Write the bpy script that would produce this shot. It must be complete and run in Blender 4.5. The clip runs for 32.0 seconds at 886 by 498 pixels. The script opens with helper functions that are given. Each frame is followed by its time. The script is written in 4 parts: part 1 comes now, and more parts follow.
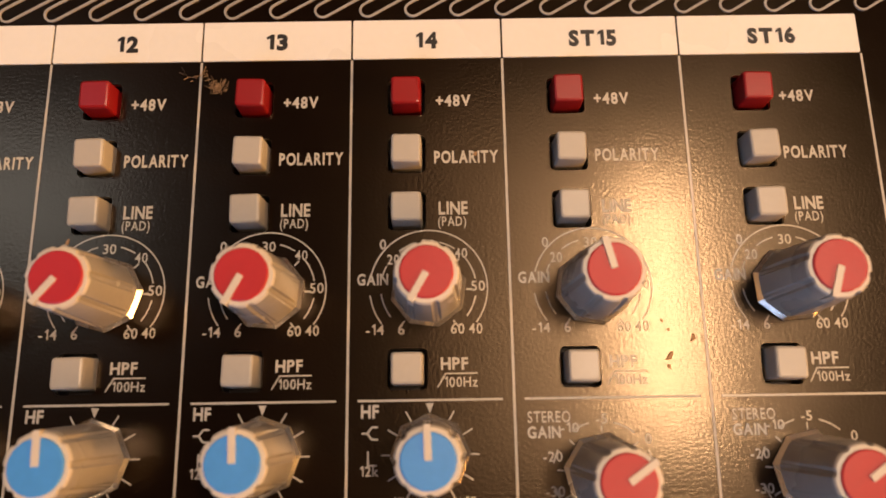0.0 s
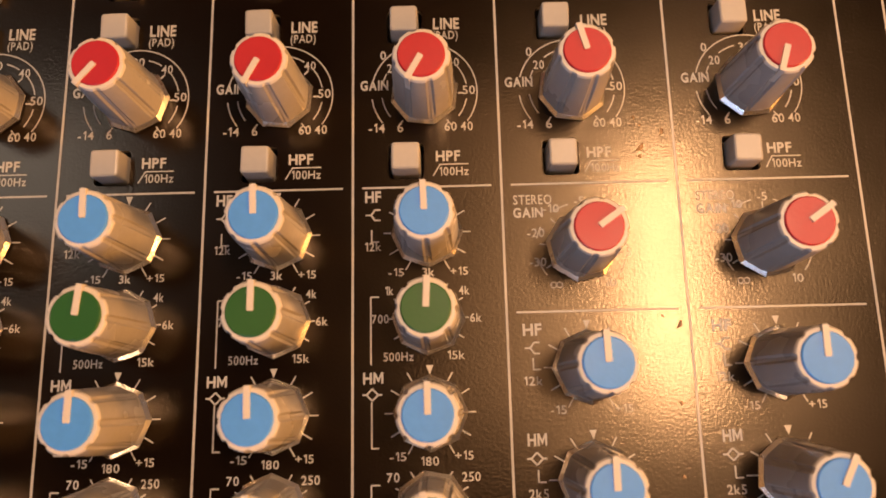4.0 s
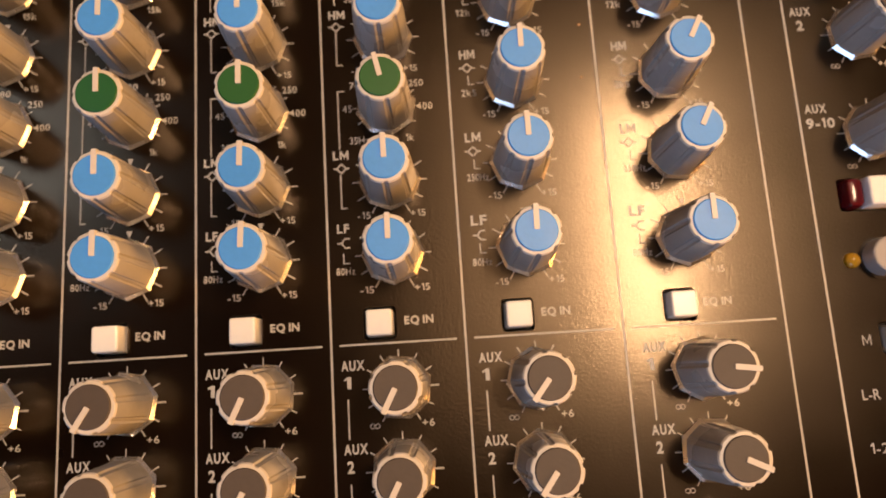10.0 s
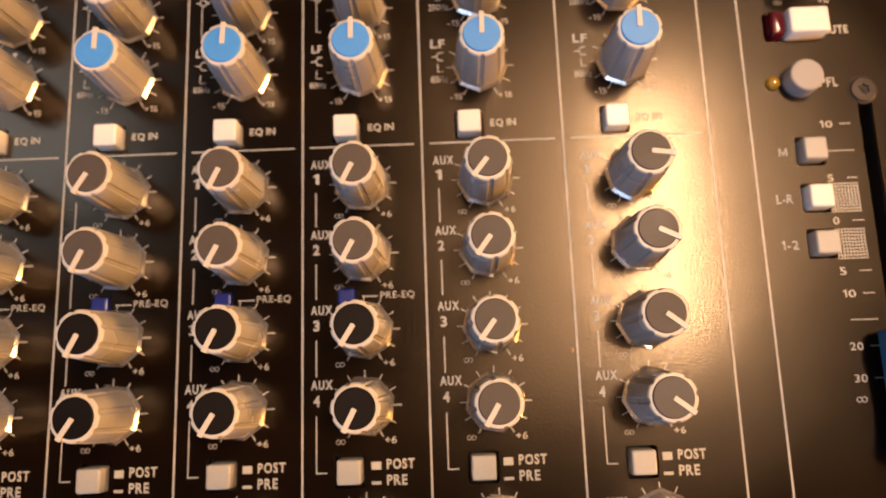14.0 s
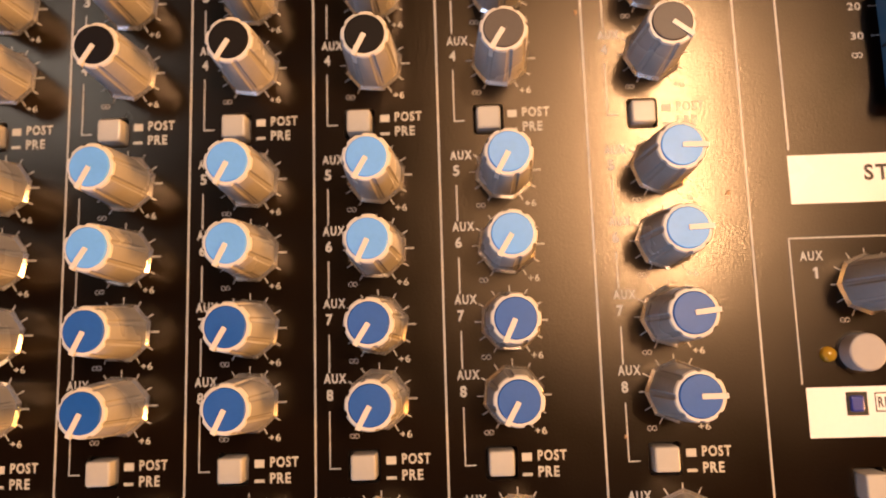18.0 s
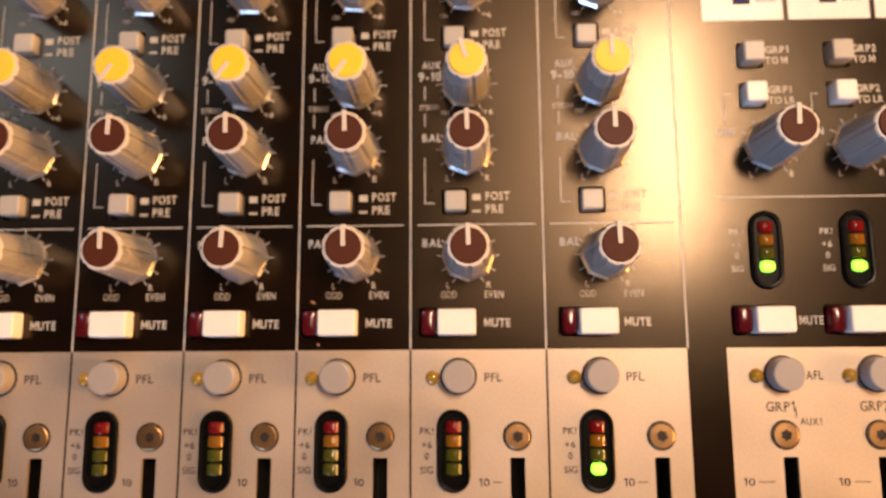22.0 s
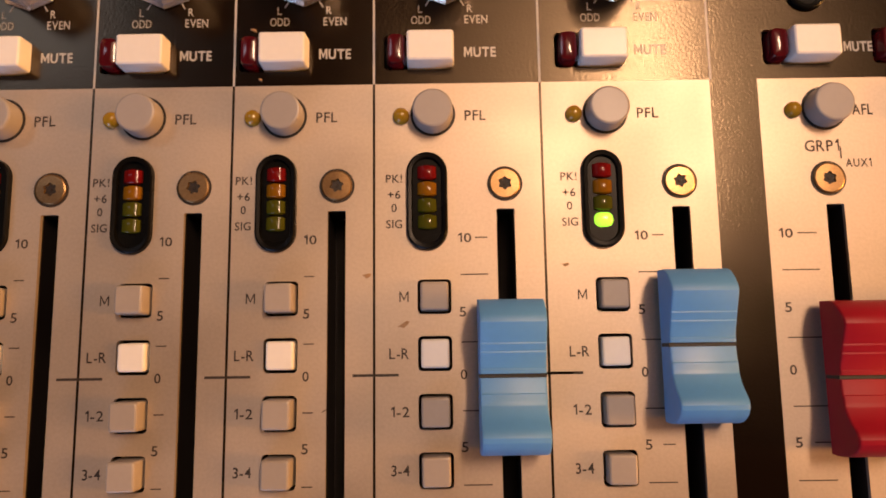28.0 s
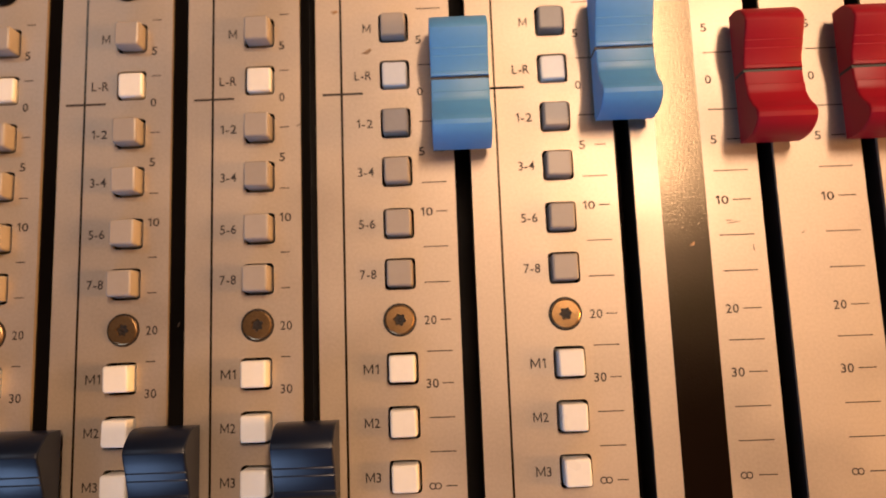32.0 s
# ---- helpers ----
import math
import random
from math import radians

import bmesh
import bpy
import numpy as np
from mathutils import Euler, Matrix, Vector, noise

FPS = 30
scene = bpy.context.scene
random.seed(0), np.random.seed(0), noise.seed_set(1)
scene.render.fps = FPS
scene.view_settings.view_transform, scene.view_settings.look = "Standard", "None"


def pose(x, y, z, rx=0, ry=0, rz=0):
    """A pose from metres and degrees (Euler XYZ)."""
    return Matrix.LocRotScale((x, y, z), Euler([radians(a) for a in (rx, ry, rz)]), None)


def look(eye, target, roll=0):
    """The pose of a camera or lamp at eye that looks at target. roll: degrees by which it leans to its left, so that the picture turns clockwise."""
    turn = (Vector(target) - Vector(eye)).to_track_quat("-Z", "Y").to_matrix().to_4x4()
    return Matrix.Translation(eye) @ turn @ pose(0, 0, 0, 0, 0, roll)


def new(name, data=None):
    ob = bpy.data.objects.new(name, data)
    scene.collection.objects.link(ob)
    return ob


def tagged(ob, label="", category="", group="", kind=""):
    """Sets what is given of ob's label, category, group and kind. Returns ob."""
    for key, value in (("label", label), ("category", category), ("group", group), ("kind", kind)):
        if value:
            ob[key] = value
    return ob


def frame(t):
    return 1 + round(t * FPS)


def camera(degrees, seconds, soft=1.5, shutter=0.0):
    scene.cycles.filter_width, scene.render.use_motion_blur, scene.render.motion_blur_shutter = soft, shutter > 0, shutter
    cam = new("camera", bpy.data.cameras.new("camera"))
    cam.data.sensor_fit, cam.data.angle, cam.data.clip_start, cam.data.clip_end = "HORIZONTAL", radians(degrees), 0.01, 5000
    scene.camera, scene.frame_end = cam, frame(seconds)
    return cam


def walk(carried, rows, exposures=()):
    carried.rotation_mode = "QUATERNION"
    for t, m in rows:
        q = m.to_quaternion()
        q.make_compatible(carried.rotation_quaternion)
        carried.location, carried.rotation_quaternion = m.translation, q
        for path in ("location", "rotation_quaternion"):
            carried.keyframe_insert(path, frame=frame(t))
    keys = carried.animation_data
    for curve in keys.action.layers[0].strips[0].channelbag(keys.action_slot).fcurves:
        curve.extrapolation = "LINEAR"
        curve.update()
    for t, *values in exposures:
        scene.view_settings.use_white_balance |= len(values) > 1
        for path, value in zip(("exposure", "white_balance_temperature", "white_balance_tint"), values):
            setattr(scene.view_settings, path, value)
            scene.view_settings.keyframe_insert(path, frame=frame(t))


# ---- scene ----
cam = camera(63.0, 32.0, 1.7)
cam.data.dof.use_dof, cam.data.dof.focus_distance, cam.data.dof.aperture_fstop = True, 0.122, 15.0
# seconds, eye in metres, turn in degrees
ROWS = [
    (0, -0.01071, -0.05857, 0.11231, 12.845, 0.085, -0.875),
    (0.5, -0.01084, -0.06356, 0.11313, 12.793, 0.065, -0.764),
    (1, -0.00933, -0.06645, 0.11559, 12.679, 0.220, -1.009),
    (1.5, -0.01075, -0.07143, 0.11492, 12.548, 0.057, -1.122),
    (2, -0.01140, -0.07714, 0.11467, 12.107, -0.109, -1.084),
    (2.5, -0.01405, -0.08098, 0.11567, 12.090, -0.341, -1.165),
    (3, -0.01494, -0.08425, 0.11758, 12.104, -0.025, -1.094),
    (3.5, -0.01060, -0.08798, 0.11769, 11.455, 0.348, -1.364),
    (5.5, -0.00890, -0.10370, 0.12486, 12.025, 0.770, -1.292),
    (6, -0.01137, -0.10904, 0.12366, 11.751, 0.492, -1.322),
    (6.5, -0.01376, -0.11661, 0.12252, 11.036, 0.496, -1.427),
    (7, -0.01099, -0.12195, 0.12461, 11.280, 1.219, -1.200),
    (7.5, -0.01101, -0.12657, 0.12326, 11.158, 0.792, -1.192),
    (8, -0.01195, -0.13350, 0.12544, 10.758, 1.001, -1.075),
    (8.5, -0.00709, -0.13940, 0.12529, 10.613, 1.626, -1.777),
    (9, -0.00351, -0.14863, 0.12538, 9.017, 0.943, -1.897),
    (9.5, -0.00737, -0.15733, 0.13364, 9.579, 0.750, -3.459),
    (10, -0.00528, -0.16351, 0.13745, 10.328, -0.208, -3.572),
    (10.5, -0.01189, -0.16712, 0.14365, 10.968, 0.317, -1.772),
    (11, -0.01125, -0.16862, 0.14464, 10.387, 0.002, -1.097),
    (11.5, -0.00662, -0.16802, 0.14115, 10.133, 0.436, -1.399),
    (12, -0.00228, -0.17452, 0.14192, 10.184, 1.029, -1.564),
    (12.5, -0.00087, -0.18494, 0.14680, 10.732, 1.038, -1.319),
    (13, 0.00130, -0.19360, 0.14706, 10.557, 1.239, -1.434),
    (13.5, 0.00458, -0.19968, 0.14722, 10.639, 1.091, -1.836),
    (14, 0.00571, -0.20632, 0.14692, 10.564, 1.148, -1.976),
    (14.5, 0.00575, -0.21365, 0.14570, 10.268, 0.936, -2.166),
    (16.5, 0.00728, -0.24343, 0.14031, 8.478, 1.946, -2.042),
    (17, 0.00518, -0.25085, 0.13860, 8.596, 1.116, -1.711),
    (17.5, 0.00449, -0.25941, 0.13953, 7.836, 1.410, -1.850),
    (18, 0.00394, -0.26793, 0.14213, 7.618, 1.721, -1.685),
    (18.5, 0.00700, -0.27593, 0.14282, 7.639, 1.998, -1.411),
    (19, 0.01018, -0.28549, 0.14146, 7.483, 2.421, -0.989),
    (19.5, 0.00821, -0.29611, 0.14101, 7.238, 1.945, -0.639),
    (20, 0.01305, -0.30541, 0.14216, 6.761, 2.158, -0.741),
    (20.5, 0.01553, -0.31887, 0.14174, 7.313, 2.150, 0.482),
    (21, 0.01059, -0.33243, 0.14779, 8.034, 2.090, 0.095),
    (21.5, 0.00920, -0.34702, 0.15815, 8.905, 2.016, -0.740),
    (22, 0.01213, -0.36537, 0.16151, 8.686, 1.751, -0.350),
    (22.5, 0.01007, -0.38000, 0.16650, 8.851, 2.117, -0.406),
    (23, 0.00836, -0.39327, 0.16775, 9.750, 2.003, -0.633),
    (23.5, 0.01106, -0.40611, 0.16969, 9.726, 2.199, -0.783),
    (24, 0.01272, -0.41750, 0.17317, 9.409, 2.279, -1.058),
    (24.5, 0.01279, -0.42371, 0.17515, 9.513, 2.220, -0.696),
    (25, 0.01758, -0.43098, 0.17692, 8.785, 2.208, -0.809),
    (25.5, 0.02378, -0.44376, 0.18096, 7.867, 2.556, -1.331),
    (27.5, 0.01217, -0.42149, 0.12447, 6.931, 0.337, -1.098),
    (28, 0.01244, -0.41112, 0.12554, 7.995, 0.270, -0.790),
    (28.5, 0.01542, -0.40439, 0.12658, 8.731, 0.412, -0.667),
    (29, 0.01689, -0.40292, 0.12945, 9.078, 0.477, -0.771),
    (29.5, 0.01422, -0.41669, 0.13324, 8.932, 0.747, -1.007),
    (30, 0.01546, -0.42476, 0.13862, 8.845, 0.738, -1.622),
    (30.5, 0.01838, -0.43514, 0.13837, 9.081, 0.451, -2.503),
    (31, 0.02666, -0.44862, 0.13631, 9.366, 0.011, -3.122),
    (31.5, 0.01992, -0.45780, 0.13451, 8.681, 0.883, -2.860),
    (32, 0.02038, -0.46593, 0.13600, 8.067, 0.973, -2.109),
]
EXPOSURES = [(0.0, -0.25, 6200, 12), (3.0, -0.1, 6800, 21), (7.0, -0.05, 7900, 21), (8.5, -0.05, 7600, 18), (10.0, -0.05, 6250, 12), (13.0, 0.12, 6200, 14), (15.0, 0.22, 6200, 14),
             (17.0, 0.3, 6700, 17), (19.0, 0.3, 6700, 18), (21.0, 0.25, 6700, 19), (22.0, 0.12, 5950, 13), (25.0, -0.23, 6050, 16), (29.0, -0.36, 6700, 22), (30.0, -0.28, 6350, 17), (32.0, -0.2, 6200, 14)]
walk(cam, [(t, pose(x, y, z, rx, ry, rz)) for t, x, y, z, rx, ry, rz in ROWS], EXPOSURES)

# ---- light: a dim room with one warm lamp over the desk ----
world = bpy.data.worlds.new("room_air")
scene.world = world
world.use_nodes = True
world.node_tree.nodes["Background"].inputs[0].default_value = (1.0, 0.72, 0.45, 1)
world.node_tree.nodes["Background"].inputs[1].default_value = 0.003


def area_lamp(name, at, target, sx, sy, power, colour):
    data = bpy.data.lights.new(name, "AREA")
    data.shape, data.size, data.size_y, data.energy, data.color = "RECTANGLE", sx, sy, power, colour
    ob = new(name, data)
    ob.matrix_world = look(at, target)
    return ob


LAMP_AT = (0.50, 0.18, 1.55)
area_lamp("lamp_light", LAMP_AT, (0.50, 0.18, 0.0), 0.13, 0.60, 29.0, (1.0, 0.66, 0.40))
# unseen fill panel, added for the broad warm glow left of the bright tube
ADDED_PANEL = (0.20, 0.20, 1.56)
area_lamp("added_panel_light", ADDED_PANEL, (0.20, 0.20, 0.0), 0.46, 0.90, 3.2, (1.0, 0.62, 0.36))
# a second, low and redder lamp on the side wall
WALL_LAMP = (1.75, -0.60, 0.62)
area_lamp("wall_lamp_light", WALL_LAMP, (0.0, -0.2, 0.0), 0.35, 0.35, 46.0, (1.0, 0.46, 0.11))
# dusk through the roof window and the side window
ROOF_WINDOW, SIDE_WINDOW = (-1.25, 0.52, 1.745), (-0.75, -2.39, 0.72)
area_lamp("roof_window_light", ROOF_WINDOW, (-1.25, 0.52, 0.0), 0.70, 0.42, 3.6, (0.80, 0.88, 1.0))
area_lamp("side_window_light", SIDE_WINDOW, (0.0, -0.3, 0.0), 1.6, 1.1, 44.0, (0.42, 0.63, 1.0))

# ---- materials ----
MATS = {}


def shader(name, colour, rough=0.5, metal=0.0, coat=0.0, spec=0.5, vary=0.08, vary_scale=900.0, blotch=60.0,
           bump=0.0, bump_scale=1500.0, rough_vary=0.08, emit=None, per_object=0.0, coat_rough=0.15):
    if name in MATS:
        return MATS[name]
    m = bpy.data.materials.new(name)
    m.use_nodes = True
    t = m.node_tree
    b = t.nodes["Principled BSDF"]
    b.inputs["Roughness"].default_value, b.inputs["Metallic"].default_value = rough, metal
    b.inputs["Coat Weight"].default_value, b.inputs["Specular IOR Level"].default_value = coat, spec
    b.inputs["Coat Roughness"].default_value = coat_rough
    co = t.nodes.new("ShaderNodeTexCoord")
    geo = t.nodes.new("ShaderNodeNewGeometry")
    fine, wide = t.nodes.new("ShaderNodeTexNoise"), t.nodes.new("ShaderNodeTexNoise")
    for n, s in ((fine, vary_scale), (wide, blotch)):
        n.inputs["Scale"].default_value, n.inputs["Detail"].default_value = s, 3.0
        t.links.new(geo.outputs["Position"], n.inputs["Vector"])
    mix = t.nodes.new("ShaderNodeMath")
    mix.operation = "MULTIPLY_ADD"
    mix.inputs[1].default_value = 0.6
    t.links.new(fine.outputs["Fac"], mix.inputs[0])
    t.links.new(wide.outputs["Fac"], mix.inputs[2])
    ramp = t.nodes.new("ShaderNodeMapRange")
    ramp.inputs["From Min"].default_value, ramp.inputs["From Max"].default_value = 0.45, 1.15
    ramp.inputs["To Min"].default_value, ramp.inputs["To Max"].default_value = 1 - vary, 1 + vary
    t.links.new(mix.outputs[0], ramp.inputs["Value"])
    tone = t.nodes.new("ShaderNodeVectorMath")
    tone.operation = "SCALE"
    tone.inputs[0].default_value = colour
    last = ramp.outputs["Result"]
    if per_object:
        info = t.nodes.new("ShaderNodeObjectInfo")
        own = t.nodes.new("ShaderNodeMapRange")
        own.inputs["To Min"].default_value, own.inputs["To Max"].default_value = 1 - per_object, 1 + per_object
        t.links.new(info.outputs["Random"], own.inputs["Value"])
        both = t.nodes.new("ShaderNodeMath")
        both.operation = "MULTIPLY"
        t.links.new(last, both.inputs[0])
        t.links.new(own.outputs["Result"], both.inputs[1])
        last = both.outputs[0]
    t.links.new(last, tone.inputs["Scale"])
    t.links.new(tone.outputs[0], b.inputs["Base Color"])
    if rough_vary:
        rr = t.nodes.new("ShaderNodeMapRange")
        rr.inputs["From Min"].default_value, rr.inputs["From Max"].default_value = 0.3, 0.7
        rr.inputs["To Min"].default_value, rr.inputs["To Max"].default_value = max(0.02, rough - rough_vary), min(1, rough + rough_vary)
        t.links.new(wide.outputs["Fac"], rr.inputs["Value"])
        t.links.new(rr.outputs["Result"], b.inputs["Roughness"])
    if bump:
        peel = t.nodes.new("ShaderNodeTexNoise")
        peel.inputs["Scale"].default_value, peel.inputs["Detail"].default_value = bump_scale, 2.0
        t.links.new(geo.outputs["Position"], peel.inputs["Vector"])
        bp = t.nodes.new("ShaderNodeBump")
        bp.inputs["Strength"].default_value, bp.inputs["Distance"].default_value = 1.0, bump
        t.links.new(peel.outputs["Fac"], bp.inputs["Height"])
        t.links.new(bp.outputs["Normal"], b.inputs["Normal"])
    if emit:
        b.inputs["Emission Color"].default_value = (*emit[0], 1)
        b.inputs["Emission Strength"].default_value = emit[1]
    MATS[name] = m
    return m


def textured_black():
    """Black stoved paint with a fine orange peel: a dark body under a clear, slightly rough gloss."""
    m = bpy.data.materials.new("black_textured_paint")
    m.use_nodes = True
    t = m.node_tree
    t.nodes.remove(t.nodes["Principled BSDF"])
    geo = t.nodes.new("ShaderNodeNewGeometry")

    def noise(scale, detail):
        n = t.nodes.new("ShaderNodeTexNoise")
        n.inputs["Scale"].default_value, n.inputs["Detail"].default_value = scale, detail
        t.links.new(geo.outputs["Position"], n.inputs["Vector"])
        return n.outputs["Fac"]

    def spread(fac, lo, hi):
        r = t.nodes.new("ShaderNodeMapRange")
        r.inputs["From Min"].default_value, r.inputs["From Max"].default_value = 0.15, 0.85
        r.inputs["To Min"].default_value, r.inputs["To Max"].default_value = lo, hi
        t.links.new(fac, r.inputs["Value"])
        return r.outputs["Result"]

    wear = noise(38, 4)
    bp = t.nodes.new("ShaderNodeBump")
    bp.inputs["Strength"].default_value, bp.inputs["Distance"].default_value = 1.0, 0.000026
    t.links.new(noise(1900, 3), bp.inputs["Height"])
    tone = t.nodes.new("ShaderNodeVectorMath")
    tone.operation = "SCALE"
    tone.inputs[0].default_value = (0.0056, 0.0031, 0.0020)
    t.links.new(spread(wear, 0.75, 1.3), tone.inputs["Scale"])
    body = t.nodes.new("ShaderNodeBsdfDiffuse")
    t.links.new(tone.outputs[0], body.inputs["Color"])
    lobes = []
    for lo, hi in PANEL_GLOSS:
        g = t.nodes.new("ShaderNodeBsdfGlossy")
        g.distribution = "BECKMANN"
        g.inputs["Color"].default_value = (1, 0.80, 0.55, 1)
        t.links.new(spread(wear, lo, hi), g.inputs["Roughness"])
        t.links.new(bp.outputs["Normal"], g.inputs["Normal"])
        lobes.append(g)
    t.links.new(bp.outputs["Normal"], body.inputs["Normal"])
    gloss, paint = t.nodes.new("ShaderNodeMixShader"), t.nodes.new("ShaderNodeMixShader")
    gloss.inputs[0].default_value = PANEL_SHARP
    t.links.new(lobes[0].outputs[0], gloss.inputs[1])
    t.links.new(lobes[1].outputs[0], gloss.inputs[2])
    fres = t.nodes.new("ShaderNodeFresnel")
    fres.inputs["IOR"].default_value = 1.55
    t.links.new(fres.outputs[0], paint.inputs[0])
    t.links.new(body.outputs[0], paint.inputs[1])
    t.links.new(gloss.outputs[0], paint.inputs[2])
    t.links.new(paint.outputs[0], t.nodes["Material Output"].inputs["Surface"])
    return m


PANEL_GLOSS, PANEL_SHARP = ((0.26, 0.33), (0.11, 0.16)), 0.45
BLACK_PANEL = textured_black()
SILVER = shader("silver_grey_paint", (0.49, 0.405, 0.32), 0.45, metal=0.62, vary=0.13, vary_scale=1700, blotch=38, bump=0.000011, bump_scale=2800)
WHITE_STRIP = shader("white_scribble_strip", (0.80, 0.79, 0.76), 0.28, vary=0.03, blotch=30)
WHITE_PRINT = shader("white_screen_print", (0.47, 0.45, 0.41), 0.5, vary=0.15, vary_scale=1800)
DARK_PRINT = shader("dark_screen_print", (0.030, 0.020, 0.015), 0.6, vary=0.2)
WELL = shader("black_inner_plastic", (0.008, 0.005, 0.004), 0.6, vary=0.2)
KNOB_GREY = shader("grey_knob_plastic", (0.36, 0.335, 0.305), 0.25, spec=0.8, vary=0.08, bump=0.00002, bump_scale=2500, per_object=0.05)
SKIRT = shader("glossy_knob_skirt", (0.70, 0.67, 0.62), 0.24, metal=0.9, vary=0.05)
POINTER = shader("ivory_pointer_plastic", (0.60, 0.55, 0.48), 0.45, vary=0.05)
BTN_GREY = shader("grey_button_plastic", (0.41, 0.385, 0.345), 0.40, vary=0.06, per_object=0.05)
BTN_ROUTE = shader("pinkish_grey_button_plastic", (0.34, 0.30, 0.265), 0.40, vary=0.06, per_object=0.05)
BTN_WHITE = shader("white_button_plastic", (0.80, 0.78, 0.73), 0.35, vary=0.04, per_object=0.03)
BTN_RED = shader("red_button_plastic", (0.25, 0.009, 0.011), 0.32, vary=0.08, per_object=0.06)
BTN_BLUE = shader("navy_button_plastic", (0.02, 0.03, 0.22), 0.35, vary=0.1)
CAPS = {
    "red": shader("red_cap", (0.40, 0.012, 0.017), 0.45, vary=0.08, bump=0.00002),
    "blue": shader("blue_cap", (0.060, 0.285, 0.78), 0.45, vary=0.08, bump=0.00002),
    "green": shader("green_cap", (0.007, 0.085, 0.007), 0.45, vary=0.08, bump=0.00002),
    "umber": shader("grey_brown_cap", (0.080, 0.064, 0.052), 0.5, spec=0.3, vary=0.1, bump=0.00002),
    "black": shader("black_cap", (0.006, 0.004, 0.003), 0.5, spec=0.15, vary=0.2, bump=0.00002),
    "sky": shader("sky_blue_cap", (0.115, 0.355, 0.84), 0.45, vary=0.08, bump=0.00002),
    "deep": shader("deep_blue_cap", (0.006, 0.078, 0.34), 0.45, vary=0.1, bump=0.00002),
    "yellow": shader("yellow_cap", (0.88, 0.57, 0.006), 0.45, vary=0.05, bump=0.00002),
    "brown": shader("brown_cap", (0.066, 0.018, 0.008), 0.5, spec=0.15, vary=0.1, bump=0.00002),
}
FADER_BLUE = shader("blue_fader_plastic", (0.085, 0.30, 0.66), 0.50, spec=0.9, vary=0.05, blotch=40)
FADER_RED = shader("red_fader_plastic", (0.30, 0.006, 0.016), 0.45, spec=0.3, vary=0.08, blotch=40)
FADER_BLACK = shader("navy_black_fader_plastic", (0.005, 0.009, 0.024), 0.34, spec=0.4, vary=0.2, blotch=40)
FADER_DARKBLUE = shader("petrol_blue_fader_plastic", (0.02, 0.10, 0.19), 0.33, vary=0.08)
LINE_BLACK = shader("black_index_line", (0.01, 0.01, 0.012), 0.5)
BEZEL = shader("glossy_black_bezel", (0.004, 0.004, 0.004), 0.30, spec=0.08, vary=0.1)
LED_OFF = {
    "red": shader("red_led_lens", (0.13, 0.005, 0.005), 0.16, spec=0.3),
    "amber": shader("amber_led_lens", (0.19, 0.080, 0.004), 0.16, spec=0.3),
    "green": shader("green_led_lens", (0.058, 0.060, 0.005), 0.16, spec=0.3),
    "lit": shader("lit_green_led_lens", (0.25, 0.6, 0.05), 0.2, emit=((0.42, 1.0, 0.05), 1.6)),
    "yellow": shader("yellow_led_lens", (0.38, 0.21, 0.012), 0.14, coat=0.4),
    "mute": shader("dark_red_led_lens", (0.085, 0.005, 0.008), 0.15, coat=0.4),
}
BRASS = shader("brassy_screw_steel", (0.36, 0.22, 0.10), 0.36, metal=0.9, vary=0.3, vary_scale=2200)
SCREW_HOLE = shader("screw_recess", (0.018, 0.011, 0.007), 0.6)
DUST = shader("brown_dust_fluff", (0.34, 0.21, 0.11), 0.9, vary=0.3)

# ---- mesh building, in millimetres ----
MM = 0.001


